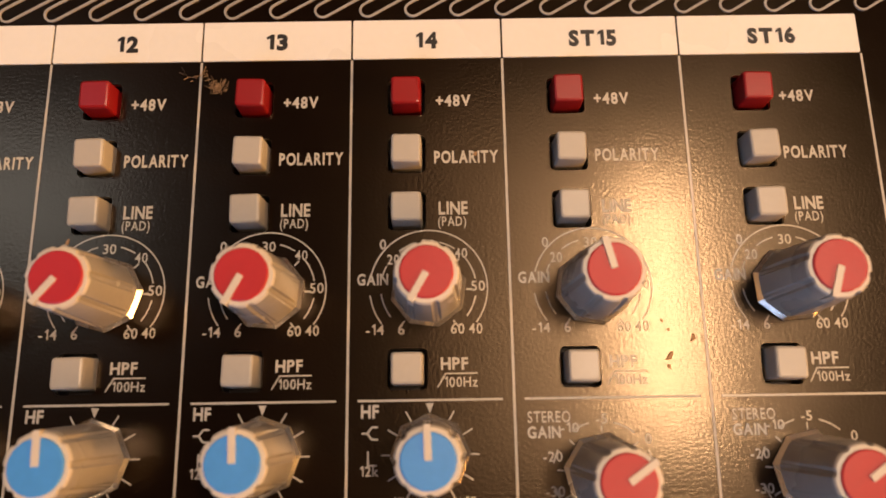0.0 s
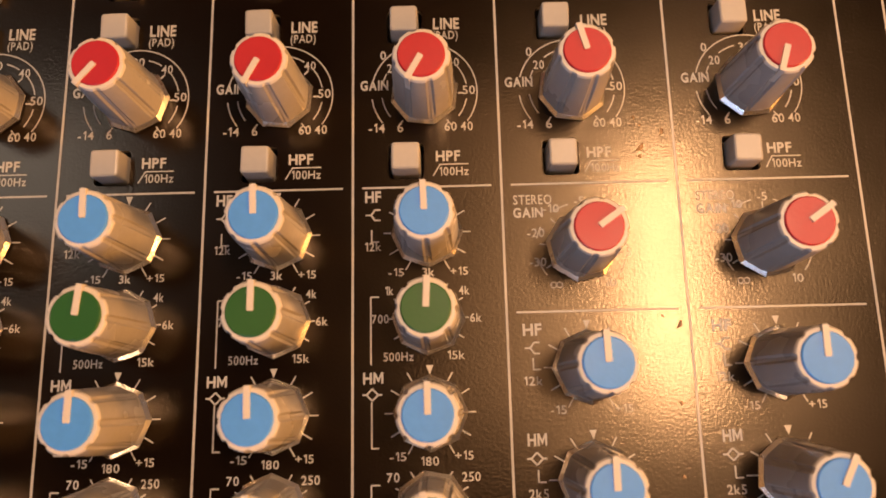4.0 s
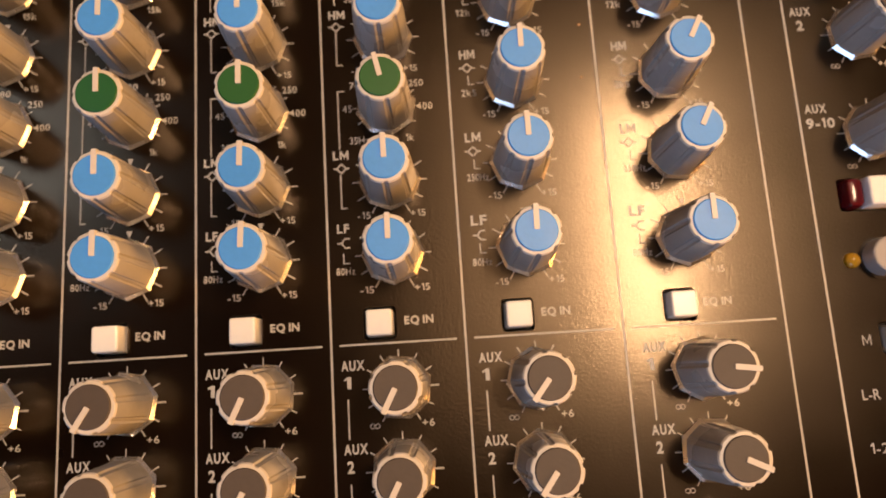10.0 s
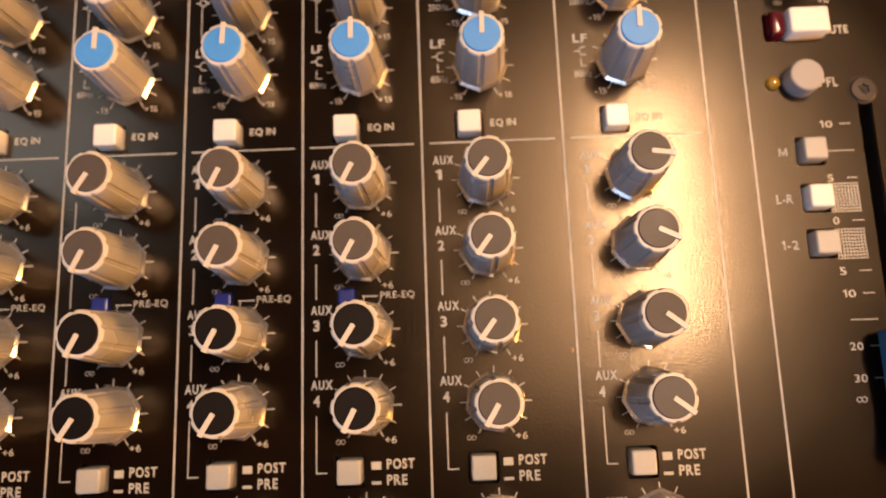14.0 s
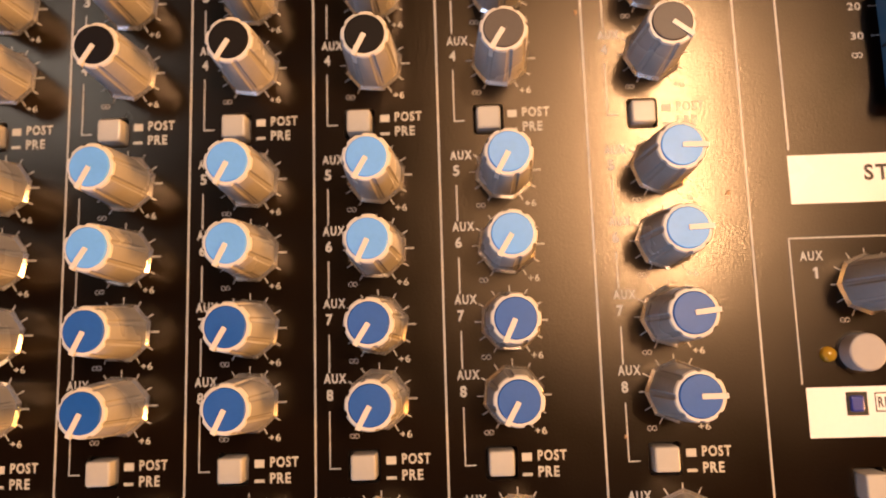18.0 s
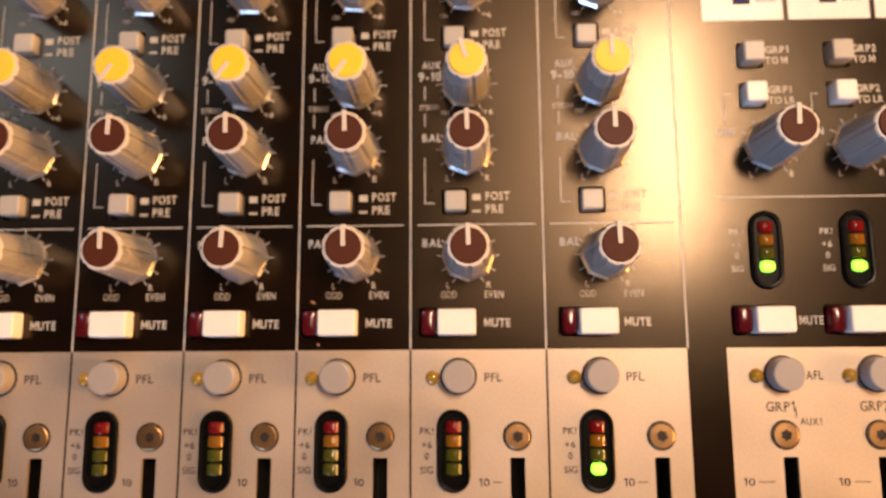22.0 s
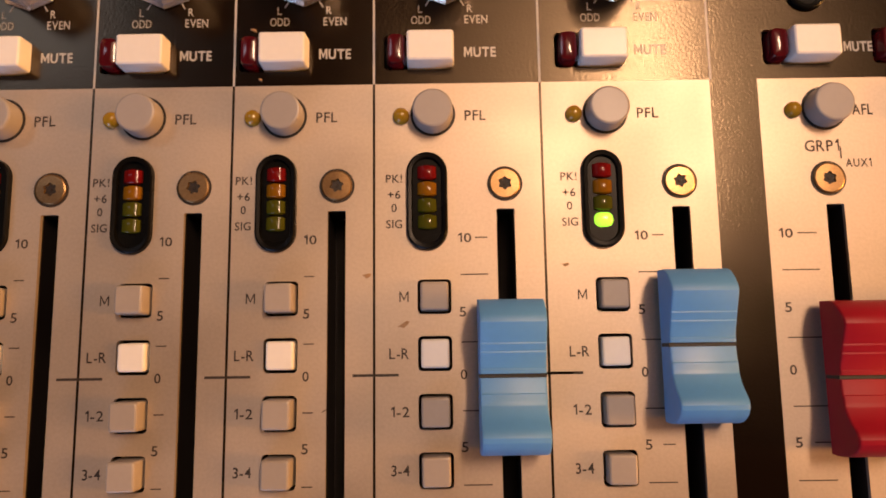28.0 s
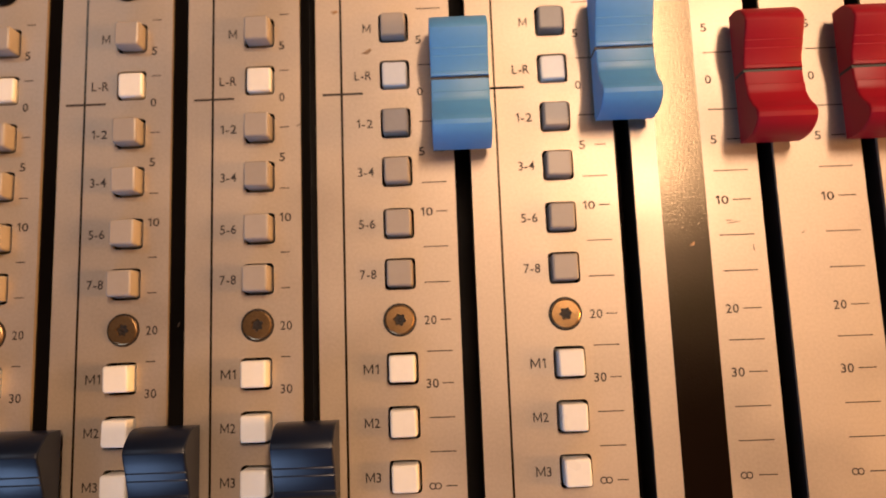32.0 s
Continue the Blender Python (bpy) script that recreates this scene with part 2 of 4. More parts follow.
class Shape:
    def __init__(self):
        self.v, self.f = [], []

    def ring(self, pts):
        start = len(self.v)
        self.v += pts
        return list(range(start, len(self.v)))

    def loft(self, rings, top=True, bottom=False):
        ids = [self.ring(r) for r in rings]
        n = len(ids[0])
        for a, b in zip(ids, ids[1:]):
            self.f += [(a[i], a[(i + 1) % n], b[(i + 1) % n], b[i]) for i in range(n)]
        if top:
            self.f.append(tuple(ids[-1]))
        if bottom:
            self.f.append(tuple(reversed(ids[0])))
        return self

    def box(self, x0, y0, z0, x1, y1, z1):
        return self.loft([[(x0, y0, z), (x1, y0, z), (x1, y1, z), (x0, y1, z)] for z in (z0, z1)], bottom=True)

    def quad(self, x0, y0, x1, y1, z):
        self.f.append(tuple(self.ring([(x0, y0, z), (x1, y0, z), (x1, y1, z), (x0, y1, z)])))
        return self

    def stroke(self, x0, y0, x1, y1, w, z):
        d = math.hypot(x1 - x0, y1 - y0)
        nx, ny = -(y1 - y0) / d * w / 2, (x1 - x0) / d * w / 2
        self.f.append(tuple(self.ring([(x0 - nx, y0 - ny, z), (x1 - nx, y1 - ny, z), (x1 + nx, y1 + ny, z), (x0 + nx, y0 + ny, z)])))
        return self

    def arc(self, cx, cy, r, a0, a1, w, z, n=None):
        # angles in degrees, clockwise from the top
        n = n or max(3, int(abs(a1 - a0) / 7))
        inner, outer = [], []
        for i in range(n + 1):
            a = radians(a0 + (a1 - a0) * i / n)
            inner.append((cx + (r - w / 2) * math.sin(a), cy + (r - w / 2) * math.cos(a), z))
            outer.append((cx + (r + w / 2) * math.sin(a), cy + (r + w / 2) * math.cos(a), z))
        p, q = self.ring(inner), self.ring(outer)
        self.f += [(p[i], p[i + 1], q[i + 1], q[i]) if a1 < a0 else (p[i + 1], p[i], q[i], q[i + 1]) for i in range(n)]
        return self

    def mesh(self, name, mat):
        me = bpy.data.meshes.new(name)
        me.from_pydata([(x * MM, y * MM, z * MM) for x, y, z in self.v], [], self.f)
        me.materials.append(mat)
        me.update()
        return me


def rounded(w, h, r, z, cx=0, cy=0, n=4):
    pts = []
    for sx, sy, a0 in ((1, 1, 0), (-1, 1, 90), (-1, -1, 180), (1, -1, 270)):
        for i in range(n + 1):
            a = radians(a0 + 90 * i / n)
            pts.append((cx + sx * (w / 2 - r) + r * math.cos(a), cy + sy * (h / 2 - r) + r * math.sin(a), z))
    return pts


def circle(r, z, n=24, cx=0, cy=0, wave=None):
    pts = []
    for i in range(n):
        a = 2 * math.pi * i / n
        rr = r if wave is None else r + wave(a)
        pts.append((cx + rr * math.cos(a), cy + rr * math.sin(a), z))
    return pts


def part(name, data, mat=None, parent=None, at=(0, 0, 0), turn=0.0, label="", smooth=False):
    me = data if isinstance(data, bpy.types.Mesh) else data.mesh(name, mat)
    if smooth:
        me.shade_smooth()
    ob = new(name, me)
    ob.location = [c * MM for c in at]
    ob.rotation_euler[2] = radians(turn)
    if parent is not None:
        ob.parent = parent
    if label:
        tagged(ob, label)
    return ob


def smooth_by_angle(me, degrees=35):
    me.shade_smooth()
    me.set_sharp_from_angle(angle=radians(degrees))
    return me


LETTERS = {}


def glyph(ch, bold):
    """One letter of the built-in font, its left edge at 0; the figure 1 is drawn with a flag."""
    if ch == "1":
        w = 0.18 if bold == 2 else 0.135 if bold else 0.095
        e = 0.37 if bold == 2 else 0.28
        return np.array([(e - w, 0), (e, 0), (e, 0.73), (e - w * 0.8, 0.73), (0.05, 0.60), (0.05, 0.48), (e - w, 0.55)]), [(0, 1, 2, 3, 6), (3, 4, 5, 6)]
    if ch == "M":
        w, h = (0.15, 0.73) if bold else (0.10, 0.73)
        d, c = w * 1.9, 0.36
        v = [(0, 0), (w, 0), (w, h), (0, h), (0.72 - w, 0), (0.72, 0), (0.72, h), (0.72 - w, h), (w, h - d), (c, 0.05), (c, 0.05 + d), (0.72 - w, h - d)]
        return np.array(v), [(0, 1, 8, 2, 3), (4, 5, 6, 7, 11), (8, 9, 10, 2), (9, 11, 7, 10)]
    c = bpy.data.curves.new("print", "FONT")
    c.body, c.size, c.resolution_u, c.offset = ch, 1.0, 3, 0.055 if bold == 2 else 0.03 if bold else 0.010
    ob = bpy.data.objects.new("print", c)
    scene.collection.objects.link(ob)
    bpy.context.view_layer.update()
    me = bpy.data.meshes.new_from_object(ob.evaluated_get(bpy.context.evaluated_depsgraph_get()))
    v = np.array([p.co[:2] for p in me.vertices])
    f = [tuple(p.vertices) for p in me.polygons]
    bpy.data.objects.remove(ob)
    bpy.data.curves.remove(c)
    bpy.data.meshes.remove(me)
    return v - (v[:, 0].min(), 0), f


def letters(text, bold):
    if (text, bold) not in LETTERS:
        verts, faces, at = [], [], 0.0
        for ch in text:
            if ch == " ":
                at += 0.25
                continue
            if (ch, bold, "glyph") not in LETTERS:
                LETTERS[ch, bold, "glyph"] = glyph(ch, bold)
            v, f = LETTERS[ch, bold, "glyph"]
            start = len(verts)
            verts += [(x + at, y) for x, y in v]
            faces += [tuple(start + i for i in p) for p in f]
            at += v[:, 0].max() + (0.10 if bold else 0.11)
        v = np.array(verts)
        lo, hi = v.min(0), v.max(0)
        LETTERS[text, bold] = ((v - lo) / (hi - lo), faces)
    return LETTERS[text, bold]


PRINT_Z = 0.05


def write(s, text, x0, x1, y0, y1, bold=False, z=PRINT_Z):
    v, f = letters(text, bold)
    start = len(s.v)
    s.v += [(x0 + (x1 - x0) * a, y0 + (y1 - y0) * b, z) for a, b in v]
    s.f += [tuple(start + i for i in p) for p in f]
    return s

# ---- the room: floor, ceiling, walls, table and lamp, out of view ----
PLASTER = shader("warm_plaster", (0.085, 0.05, 0.028), 0.85, vary=0.1, vary_scale=60, blotch=3)
BOARDS = shader("dark_floor_boards", (0.12, 0.075, 0.045), 0.5, vary=0.3, vary_scale=40, blotch=4)
TABLE_WOOD = shader("dark_table_wood", (0.10, 0.06, 0.035), 0.45, vary=0.3, vary_scale=120, blotch=10)


def slab(name, lo, hi, mat, label):
    s = Shape().box(*[c * 1000 for c in lo], *[c * 1000 for c in hi])
    return tagged(part(name, s, mat), label, name.split("_")[0], kind="structure")


FLOOR_Z = -0.90
slab("floor", (-2.2, -2.4, FLOOR_Z - 0.05), (2.4, 2.0, FLOOR_Z), BOARDS, "dark wooden floor of the dim room")
slab("ceiling", (-2.2, -2.4, 1.75), (2.4, 2.0, 1.80), PLASTER, "warm dim plaster ceiling over the desk")
slab("wall_north", (-2.2, 2.0, FLOOR_Z), (2.4, 2.1, 1.75), PLASTER, "plain warm plaster wall behind the desk")
slab("wall_south", (-2.2, -2.5, FLOOR_Z), (2.4, -2.4, 1.75), PLASTER, "plain warm plaster wall behind the viewer")
slab("wall_west", (-2.3, -2.4, FLOOR_Z), (-2.2, 2.0, 1.75), PLASTER, "plain warm plaster side wall of the room")
slab("wall_east", (2.4, -2.4, FLOOR_Z), (2.5, 2.0, 1.75), PLASTER, "plain warm plaster side wall by the lamp")


def build_table():
    t = tagged(new("desk_table"), "dark wooden table that carries the mixing console", "table")
    t.location = (0, -0.2, FLOOR_Z)
    top = part("tabletop", Shape().loft([rounded(1500, 900, 20, 770), rounded(1500, 900, 20, 797), rounded(1494, 894, 18, 800)], bottom=True), TABLE_WOOD, t)
    leg = Shape().loft([rounded(60, 60, 8, 0), rounded(70, 70, 8, 770)], bottom=True).mesh("leg", TABLE_WOOD)
    for x in (-690, 690):
        for y in (-390, 390):
            part("leg", leg, None, t, (x, y, 0))


build_table()


def build_lamp():
    lamp = tagged(new("ceiling_lamp"), "warm ceiling lamp with a long metal housing", "lamp")
    lamp.location = LAMP_AT
    part("housing", Shape().loft([rounded(140, 640, 12, 6), rounded(140, 640, 12, 40), rounded(110, 600, 10, 52)], bottom=True), shader("lamp_enamel", (0.6, 0.58, 0.55), 0.4), lamp)
    # body of the added fill panel beside the tube's housing
    part("panel", Shape().loft([rounded(480, 920, 12, 14, -300, 20), rounded(480, 920, 12, 40, -300, 20)], bottom=True), shader("lamp_enamel", (0.6, 0.58, 0.55), 0.4), lamp)
    part("stem", Shape().loft([circle(6, 52, 12), circle(6, 200, 12)]), shader("lamp_enamel", (0.6, 0.58, 0.55), 0.4), lamp)


build_lamp()


def build_window(name, centre, w, h, up, label):
    """A window of frame, sill and pane; up: the axis that it faces along."""
    win = tagged(new(name), label, "window", kind="structure")
    win.location = centre
    enamel = shader("window_enamel", (0.7, 0.68, 0.64), 0.4)
    for side in (-1, 1):
        if up == "z":
            part("window_frame", Shape().box(side * w / 2 - 25, -h / 2, -2, side * w / 2 + 25, h / 2, 4), enamel, win)
            part("window_frame", Shape().box(-w / 2 + 25, side * h / 2 - 25, -2, w / 2 - 25, side * h / 2 + 25, 4), enamel, win)
        else:
            part("window_frame", Shape().box(side * w / 2 - 25, -8, -h / 2, side * w / 2 + 25, 0, h / 2), enamel, win)
            part("window_frame", Shape().box(-w / 2 + 25, -8, side * h / 2 - 25, w / 2 - 25, 0, side * h / 2 + 25), enamel, win)
    return win


def build_wall_lamp():
    lamp = tagged(new("wall_lamp"), "shaded wall lamp with a warm square glow", "lamp")
    lamp.matrix_world = look(WALL_LAMP, (0.0, -0.2, 0.0)) @ pose(0, 0, 0.006)
    enamel = shader("lamp_enamel", (0.6, 0.58, 0.55), 0.4)
    part("housing", Shape().loft([rounded(480, 480, 20, 2), rounded(480, 480, 20, 40), rounded(300, 300, 20, 60)], bottom=True), enamel, lamp)
    part("arm", Shape().loft([circle(12, 60, 12), circle(12, 690, 12)]), enamel, lamp)


build_wall_lamp()
build_window("window_1", ROOF_WINDOW, 750, 470, "z", "pale framed roof window with dusk light")
build_window("window_2", SIDE_WINDOW, 1650, 1150, "y", "pale framed side window with dusk light")

# ---- the mixing console ----
console = tagged(new("mixing_console"), "black and silver audio mixing console with coloured knobs and faders", "mixing console")
console.location = (0, 0, -0.10)
PITCH = 25.4
MONO = {n: -PITCH * (15 - n) for n in range(9, 15)}
STEREO = {15: 0.0, 16: 31.0}
EDGES = {**{n: -PITCH * (15 - n) for n in range(9, 16)}, 16: 30.0, 17: 60.9}
SPLIT = -363.2
LEFT, RIGHT, FRONT, BACK = -170.0, 190.0, -545.0, 60.0
GROUPS = {"1": 69.3, "2": 89.3, "3": 109.3, "4": 129.3}
TOP = 100.0


def cpart(name, data, mat=None, at=(0, 0, 0), turn=0.0, label="", parent=None):
    if parent is None:
        return part(name, data, mat, console, (at[0], at[1], at[2] + TOP), turn, label)
    return part(name, data, mat, parent, at, turn, label)


HOLES = []


def hole(cx, cy, w, h, r=0.8):
    HOLES.append((cx - w / 2, cy - h / 2, cx + w / 2, cy + h / 2, r))


# -- knobs --
def eight(radius, z, square, groove=0.0, n=96):
    """A ring between a circle (square 0) and an octagon (square 1), grooved at its corners."""
    pts = []
    for i in range(n):
        a = 2 * math.pi * i / n
        flat = math.cos(math.pi / 8) / math.cos(a % (math.pi / 4) - math.pi / 8)
        r = radius * (1 - square + square * flat)
        if abs((a * 8 / (2 * math.pi)) % 1 - 0.5) > 0.39:
            r -= groove
        pts.append((r * math.cos(a), r * math.sin(a), z))
    return pts


def knob_body():
    s = Shape()
    s.loft([eight(5.55, 1.0, 1.0, 0.05), eight(5.50, 2.4, 0.9, 0.25), eight(5.29, 5.5, 0.6, 0.34), eight(5.01, 9.5, 0.2, 0.34), eight(4.61, 14.0, 0, 0.32), eight(4.53, 14.4, 0, 0.30)])
    return smooth_by_angle(s.mesh("knob_body", KNOB_GREY), 24)


def knob_skirt():
    s = Shape().loft([eight(5.4, 0.1, 1.0, 0, 8), eight(6.1, 0.25, 1.0, 0, 8), eight(6.12, 0.5, 1.0, 0, 8), eight(5.3, 1.4, 1.0, 0, 8)], top=False, bottom=True)
    return s.mesh("knob_skirt", SKIRT)


KNOB, KNOB_SKIRT = knob_body(), knob_skirt()
# top edge of the grey knob, lamplight on it put in as the pointer's ivory
KNOB_LIT_RIM = smooth_by_angle(Shape().loft([eight(4.55, 14.25, 0, 0.30), eight(4.53, 14.55, 0, 0.30), eight(4.31, 14.82, 0, 0.18), circle(3.72, 14.85, 96)]).mesh("knob_lit_rim", POINTER), 40)
KNOB_CAP = {c: smooth_by_angle(Shape().loft([circle(3.77, 14.7, 40), circle(3.75, 15.05, 40), circle(3.56, 15.2, 40)]).mesh("knob_cap", m)) for c, m in CAPS.items()}
KNOB_POINTER = Shape().loft([rounded(1.0, 4.6, 0.15, 14.9, 0, 2.35, 2), rounded(0.95, 4.55, 0.15, 15.4, 0, 2.35, 2)]).box(-0.42, 4.1, 11.4, 0.42, 4.68, 15.3).mesh("knob_pointer", POINTER)
CAP_WORDS = {"umber": "grey-brown cap", "sky": "light blue cap", "deep": "dark blue cap"}


def knob(x, y, colour, turn):
    k = cpart("knob", KNOB, None, (x, y, 0), -turn, "grey fluted knob with a " + CAP_WORDS.get(colour, colour + " cap"))
    part("skirt", KNOB_SKIRT, None, k)
    part("cap", KNOB_CAP[colour], None, k, (0, 0, 0), 0, CAP_WORDS.get(colour, colour + " cap"))
    part("rim", KNOB_LIT_RIM, None, k, (0, 0, 0), 0, "rim round the cap, coloured pale as if lit")
    part("pointer", KNOB_POINTER, None, k)
    return k


# -- buttons --
def button_mesh(w, h, z, mat, name):
    s = Shape().loft([rounded(w + 0.3, h + 0.3, 0.5, -3), rounded(w + 0.1, h + 0.1, 0.5, z - 0.5), rounded(w - 0.15, h - 0.15, 0.5, z - 0.12), rounded(w - 0.7, h - 0.7, 0.4, z)])
    return smooth_by_angle(s.mesh(name, mat), 14)


BUTTONS = {}


def button(x, y, mat, z=3.2, w=4.7, h=4.7, hw=6.2, hh=6.3, name="push_button", label="", tilt=0.0):
    key = (w, h, z, mat.name, name)
    if key not in BUTTONS:
        BUTTONS[key] = button_mesh(w, h, z, mat, name)
    hole(x, y, hw, hh)
    return cpart(name, BUTTONS[key], None, (x, y, 0), tilt, label)


ROUND = smooth_by_angle(Shape().loft([circle(3.65, -3, 32), circle(3.55, 3.6, 32), circle(3.4, 3.95, 32), circle(3.1, 4.05, 32)]).mesh("round_button", shader("pale_grey_button_plastic", (0.32, 0.295, 0.28), 0.4, vary=0.05)), 16)
DOT = smooth_by_angle(Shape().loft([circle(1.5, -1, 20), circle(1.5, 0.5, 20), circle(1.25, 1.1, 20), circle(0.7, 1.45, 20), circle(0.2, 1.55, 20)]).mesh("dot_led", LED_OFF["yellow"]))
# flat black ring that stands for the shaded gap round a button
GAP_SHADE = smooth_by_angle(Shape().loft([circle(4.05, 0.02, 32), circle(4.05, 0.12, 32), circle(3.6, 0.12, 32)], top=False).mesh("gap_shade", WELL))


def listen_button(x, y, name="listen_button"):
    b = cpart(name, ROUND, None, (x, y, 0), 0, "pale grey round push button")
    part("shadow_gap", GAP_SHADE, None, b)
    cpart("dot_led", DOT, None, (x - 5.7, y - 0.3, 0), 0, "small unlit yellow round lamp")


MUTE_TOP = smooth_by_angle(Shape().loft([rounded(8.6, 5.9, 0.5, -2), rounded(8.4, 5.7, 0.5, 3.0), rounded(8.2, 5.5, 0.5, 3.4), rounded(7.6, 4.9, 0.4, 3.6)]).mesh("mute_button", BTN_WHITE), 14)
MUTE_LED = smooth_by_angle(Shape().loft([rounded(3.4, 5.8, 1.0, -2), rounded(3.3, 5.7, 1.0, 1.4), rounded(2.8, 5.2, 0.9, 2.2), rounded(1.6, 4.0, 0.7, 2.5)]).mesh("mute_led", LED_OFF["mute"]), 40)


def mute(x, y):
    hole(x + 2.4, y, 12.4, 6.6)
    b = cpart("mute_button", MUTE_TOP, None, (x + 4.7, y, 0), 0, "white rectangular mute button")
    part("mute_led", MUTE_LED, None, b, (-6.2, 0, 0), 0, "unlit dark red lens")


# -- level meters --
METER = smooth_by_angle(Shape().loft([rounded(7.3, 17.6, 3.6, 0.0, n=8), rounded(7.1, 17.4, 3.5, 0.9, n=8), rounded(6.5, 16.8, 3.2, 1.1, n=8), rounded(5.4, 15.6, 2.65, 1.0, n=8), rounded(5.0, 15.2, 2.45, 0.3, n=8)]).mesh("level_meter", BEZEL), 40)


def barrel(w, h, z0, z1):
    """A lens curved across its width, with closed ends."""
    s = Shape()
    arc = [(w / 2 * math.sin(radians(a)), z0 + (z1 - z0) * math.cos(radians(a))) for a in range(-90, 91, 15)]
    rings = [s.ring([(x * k, y, z0 + (z - z0) * k) for x, z in arc]) for y, k in ((-h / 2, 0.7), (-h / 2 + 0.25, 1.0), (h / 2 - 0.25, 1.0), (h / 2, 0.7))]
    for a, b in zip(rings, rings[1:]):
        s.f += [(a[i + 1], a[i], b[i], b[i + 1]) for i in range(len(arc) - 1)]
    s.f += [tuple(rings[0]), tuple(reversed(rings[-1]))]
    return s


LIT = Shape().loft([rounded(3.3, 2.6, 1.1, 0.3), rounded(3.1, 2.4, 1.1, 0.9), rounded(2.3, 1.7, 0.8, 1.2), rounded(1.0, 0.7, 0.3, 1.3)])
SEG = {c: smooth_by_angle(barrel(3.4 if c != "lit" else 3.2, 2.6, 0.3, 1.25).mesh("led_segment", LED_OFF[c]), 50) for c in ("red", "amber", "green", "lit")}
SEG["lit"] = smooth_by_angle(LIT.mesh("led_segment", LED_OFF["lit"]), 60)


def meter(x, y, lit=False):
    m = cpart("level_meter", METER, None, (x, y, 0), 0, "black oval level meter, lowest segment lit green" if lit else "black oval level meter with unlit segments")
    for i, c in enumerate(("red", "amber", "green", "lit" if lit else "green")):
        part("led_segment", SEG[c], None, m, (0, 5.05 - 2.95 * i, 0), 0, {"red": "red", "amber": "amber", "green": "dark green", "lit": "lit green"}[c] + " segment")


# -- screws --
SCREW = smooth_by_angle(Shape().loft([circle(3.15, 0.0, 32), circle(3.1, 0.12, 32), circle(2.6, 0.14, 32)]).mesh("screw", SCREW_HOLE))
HEAD = smooth_by_angle(Shape().loft([circle(2.78, 0.1, 48), circle(2.74, 0.42, 48), circle(2.5, 0.55, 48), circle(1.1, 0.58, 48, wave=lambda a: 0.17 * math.cos(6 * a)), circle(1.0, 0.2, 48, wave=lambda a: 0.17 * math.cos(6 * a))], top=False).mesh("screw_head", BRASS), 22)
DARK_HEAD = HEAD.copy()
DARK_HEAD.materials[0] = shader("blackened_steel", (0.035, 0.025, 0.02), 0.4, metal=0.6, vary=0.2)
SOCKET = Shape().loft([circle(1.3, 0.19, 24), circle(1.3, 0.21, 24), circle(0.35, 0.21, 24), circle(0.25, 0.35, 24)]).mesh("socket", SCREW_HOLE)


def screw(x, y, dark=False):
    s = cpart("screw", SCREW, None, (x, y, 0), random.uniform(0, 60), "blackened star-head screw in the black panel" if dark else "brassy star-head screw in a dark recess")
    part("head", DARK_HEAD if dark else HEAD, None, s)
    part("socket", SOCKET, None, s)


# -- faders --
PROFILE = [(12.6, 2.2), (12.5, 5.6), (12.0, 7.0), (11.0, 8.3), (10.0, 9.2), (9.2, 9.65), (8.6, 9.75), (7.6, 9.45), (6.4, 8.95), (5.35, 8.4), (5.1, 8.46), (3.95, 7.85), (3.7, 7.91),
           (2.4, 7.3), (1.2, 7.0), (0.95, 7.12), (0.35, 7.05), (0.3, 6.4), (-0.3, 6.4), (-0.35, 6.9), (-1.6, 7.0), (-2.8, 7.2), (-2.95, 7.36), (-3.8, 7.45), (-4.6, 7.5), (-4.8, 7.6), (-6.0, 8.2),
           (-7.2, 9.2), (-8.0, 10.1), (-8.7, 10.7), (-9.4, 10.95), (-10.2, 10.8), (-11.0, 10.2), (-11.7, 9.2), (-12.3, 7.9), (-12.6, 6.4), (-12.7, 4.4), (-12.6, 2.2)]


def fader_mesh(mat):
    s = Shape()
    n = len(PROFILE)
    rows = []
    for x, drop in ((-5.45, -0.45), (-5.3, -0.12), (-4.95, 0), (4.95, 0), (5.3, -0.12), (5.45, -0.45)):
        rows.append(s.ring([(x, y, z + (drop if z > 3 else 0)) for y, z in PROFILE]))
    for a, b in zip(rows, rows[1:]):
        s.f += [(a[i], a[i + 1], b[i + 1], b[i]) for i in range(n - 1)]
    s.f.append(tuple(rows[0]))
    s.f.append(tuple(reversed(rows[-1])))
    s.f.append((rows[0][0], rows[-1][0], rows[-1][-1], rows[0][-1]))
    me = s.mesh("fader_cap", mat)
    bm = bmesh.new()
    bm.from_mesh(me)
    bmesh.ops.recalc_face_normals(bm, faces=bm.faces)
    bm.to_mesh(me)
    bm.free()
    return smooth_by_angle(me, 24)


FADERS = {"blue": fader_mesh(FADER_BLUE), "red": fader_mesh(FADER_RED), "black": fader_mesh(FADER_BLACK), "petrol": fader_mesh(FADER_DARKBLUE)}
FADER_LINE = Shape().box(-5.47, -0.3, 2.4, 5.47, 0.3, 6.6).mesh("index_line", LINE_BLACK)
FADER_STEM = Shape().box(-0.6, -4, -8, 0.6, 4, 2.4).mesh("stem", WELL)


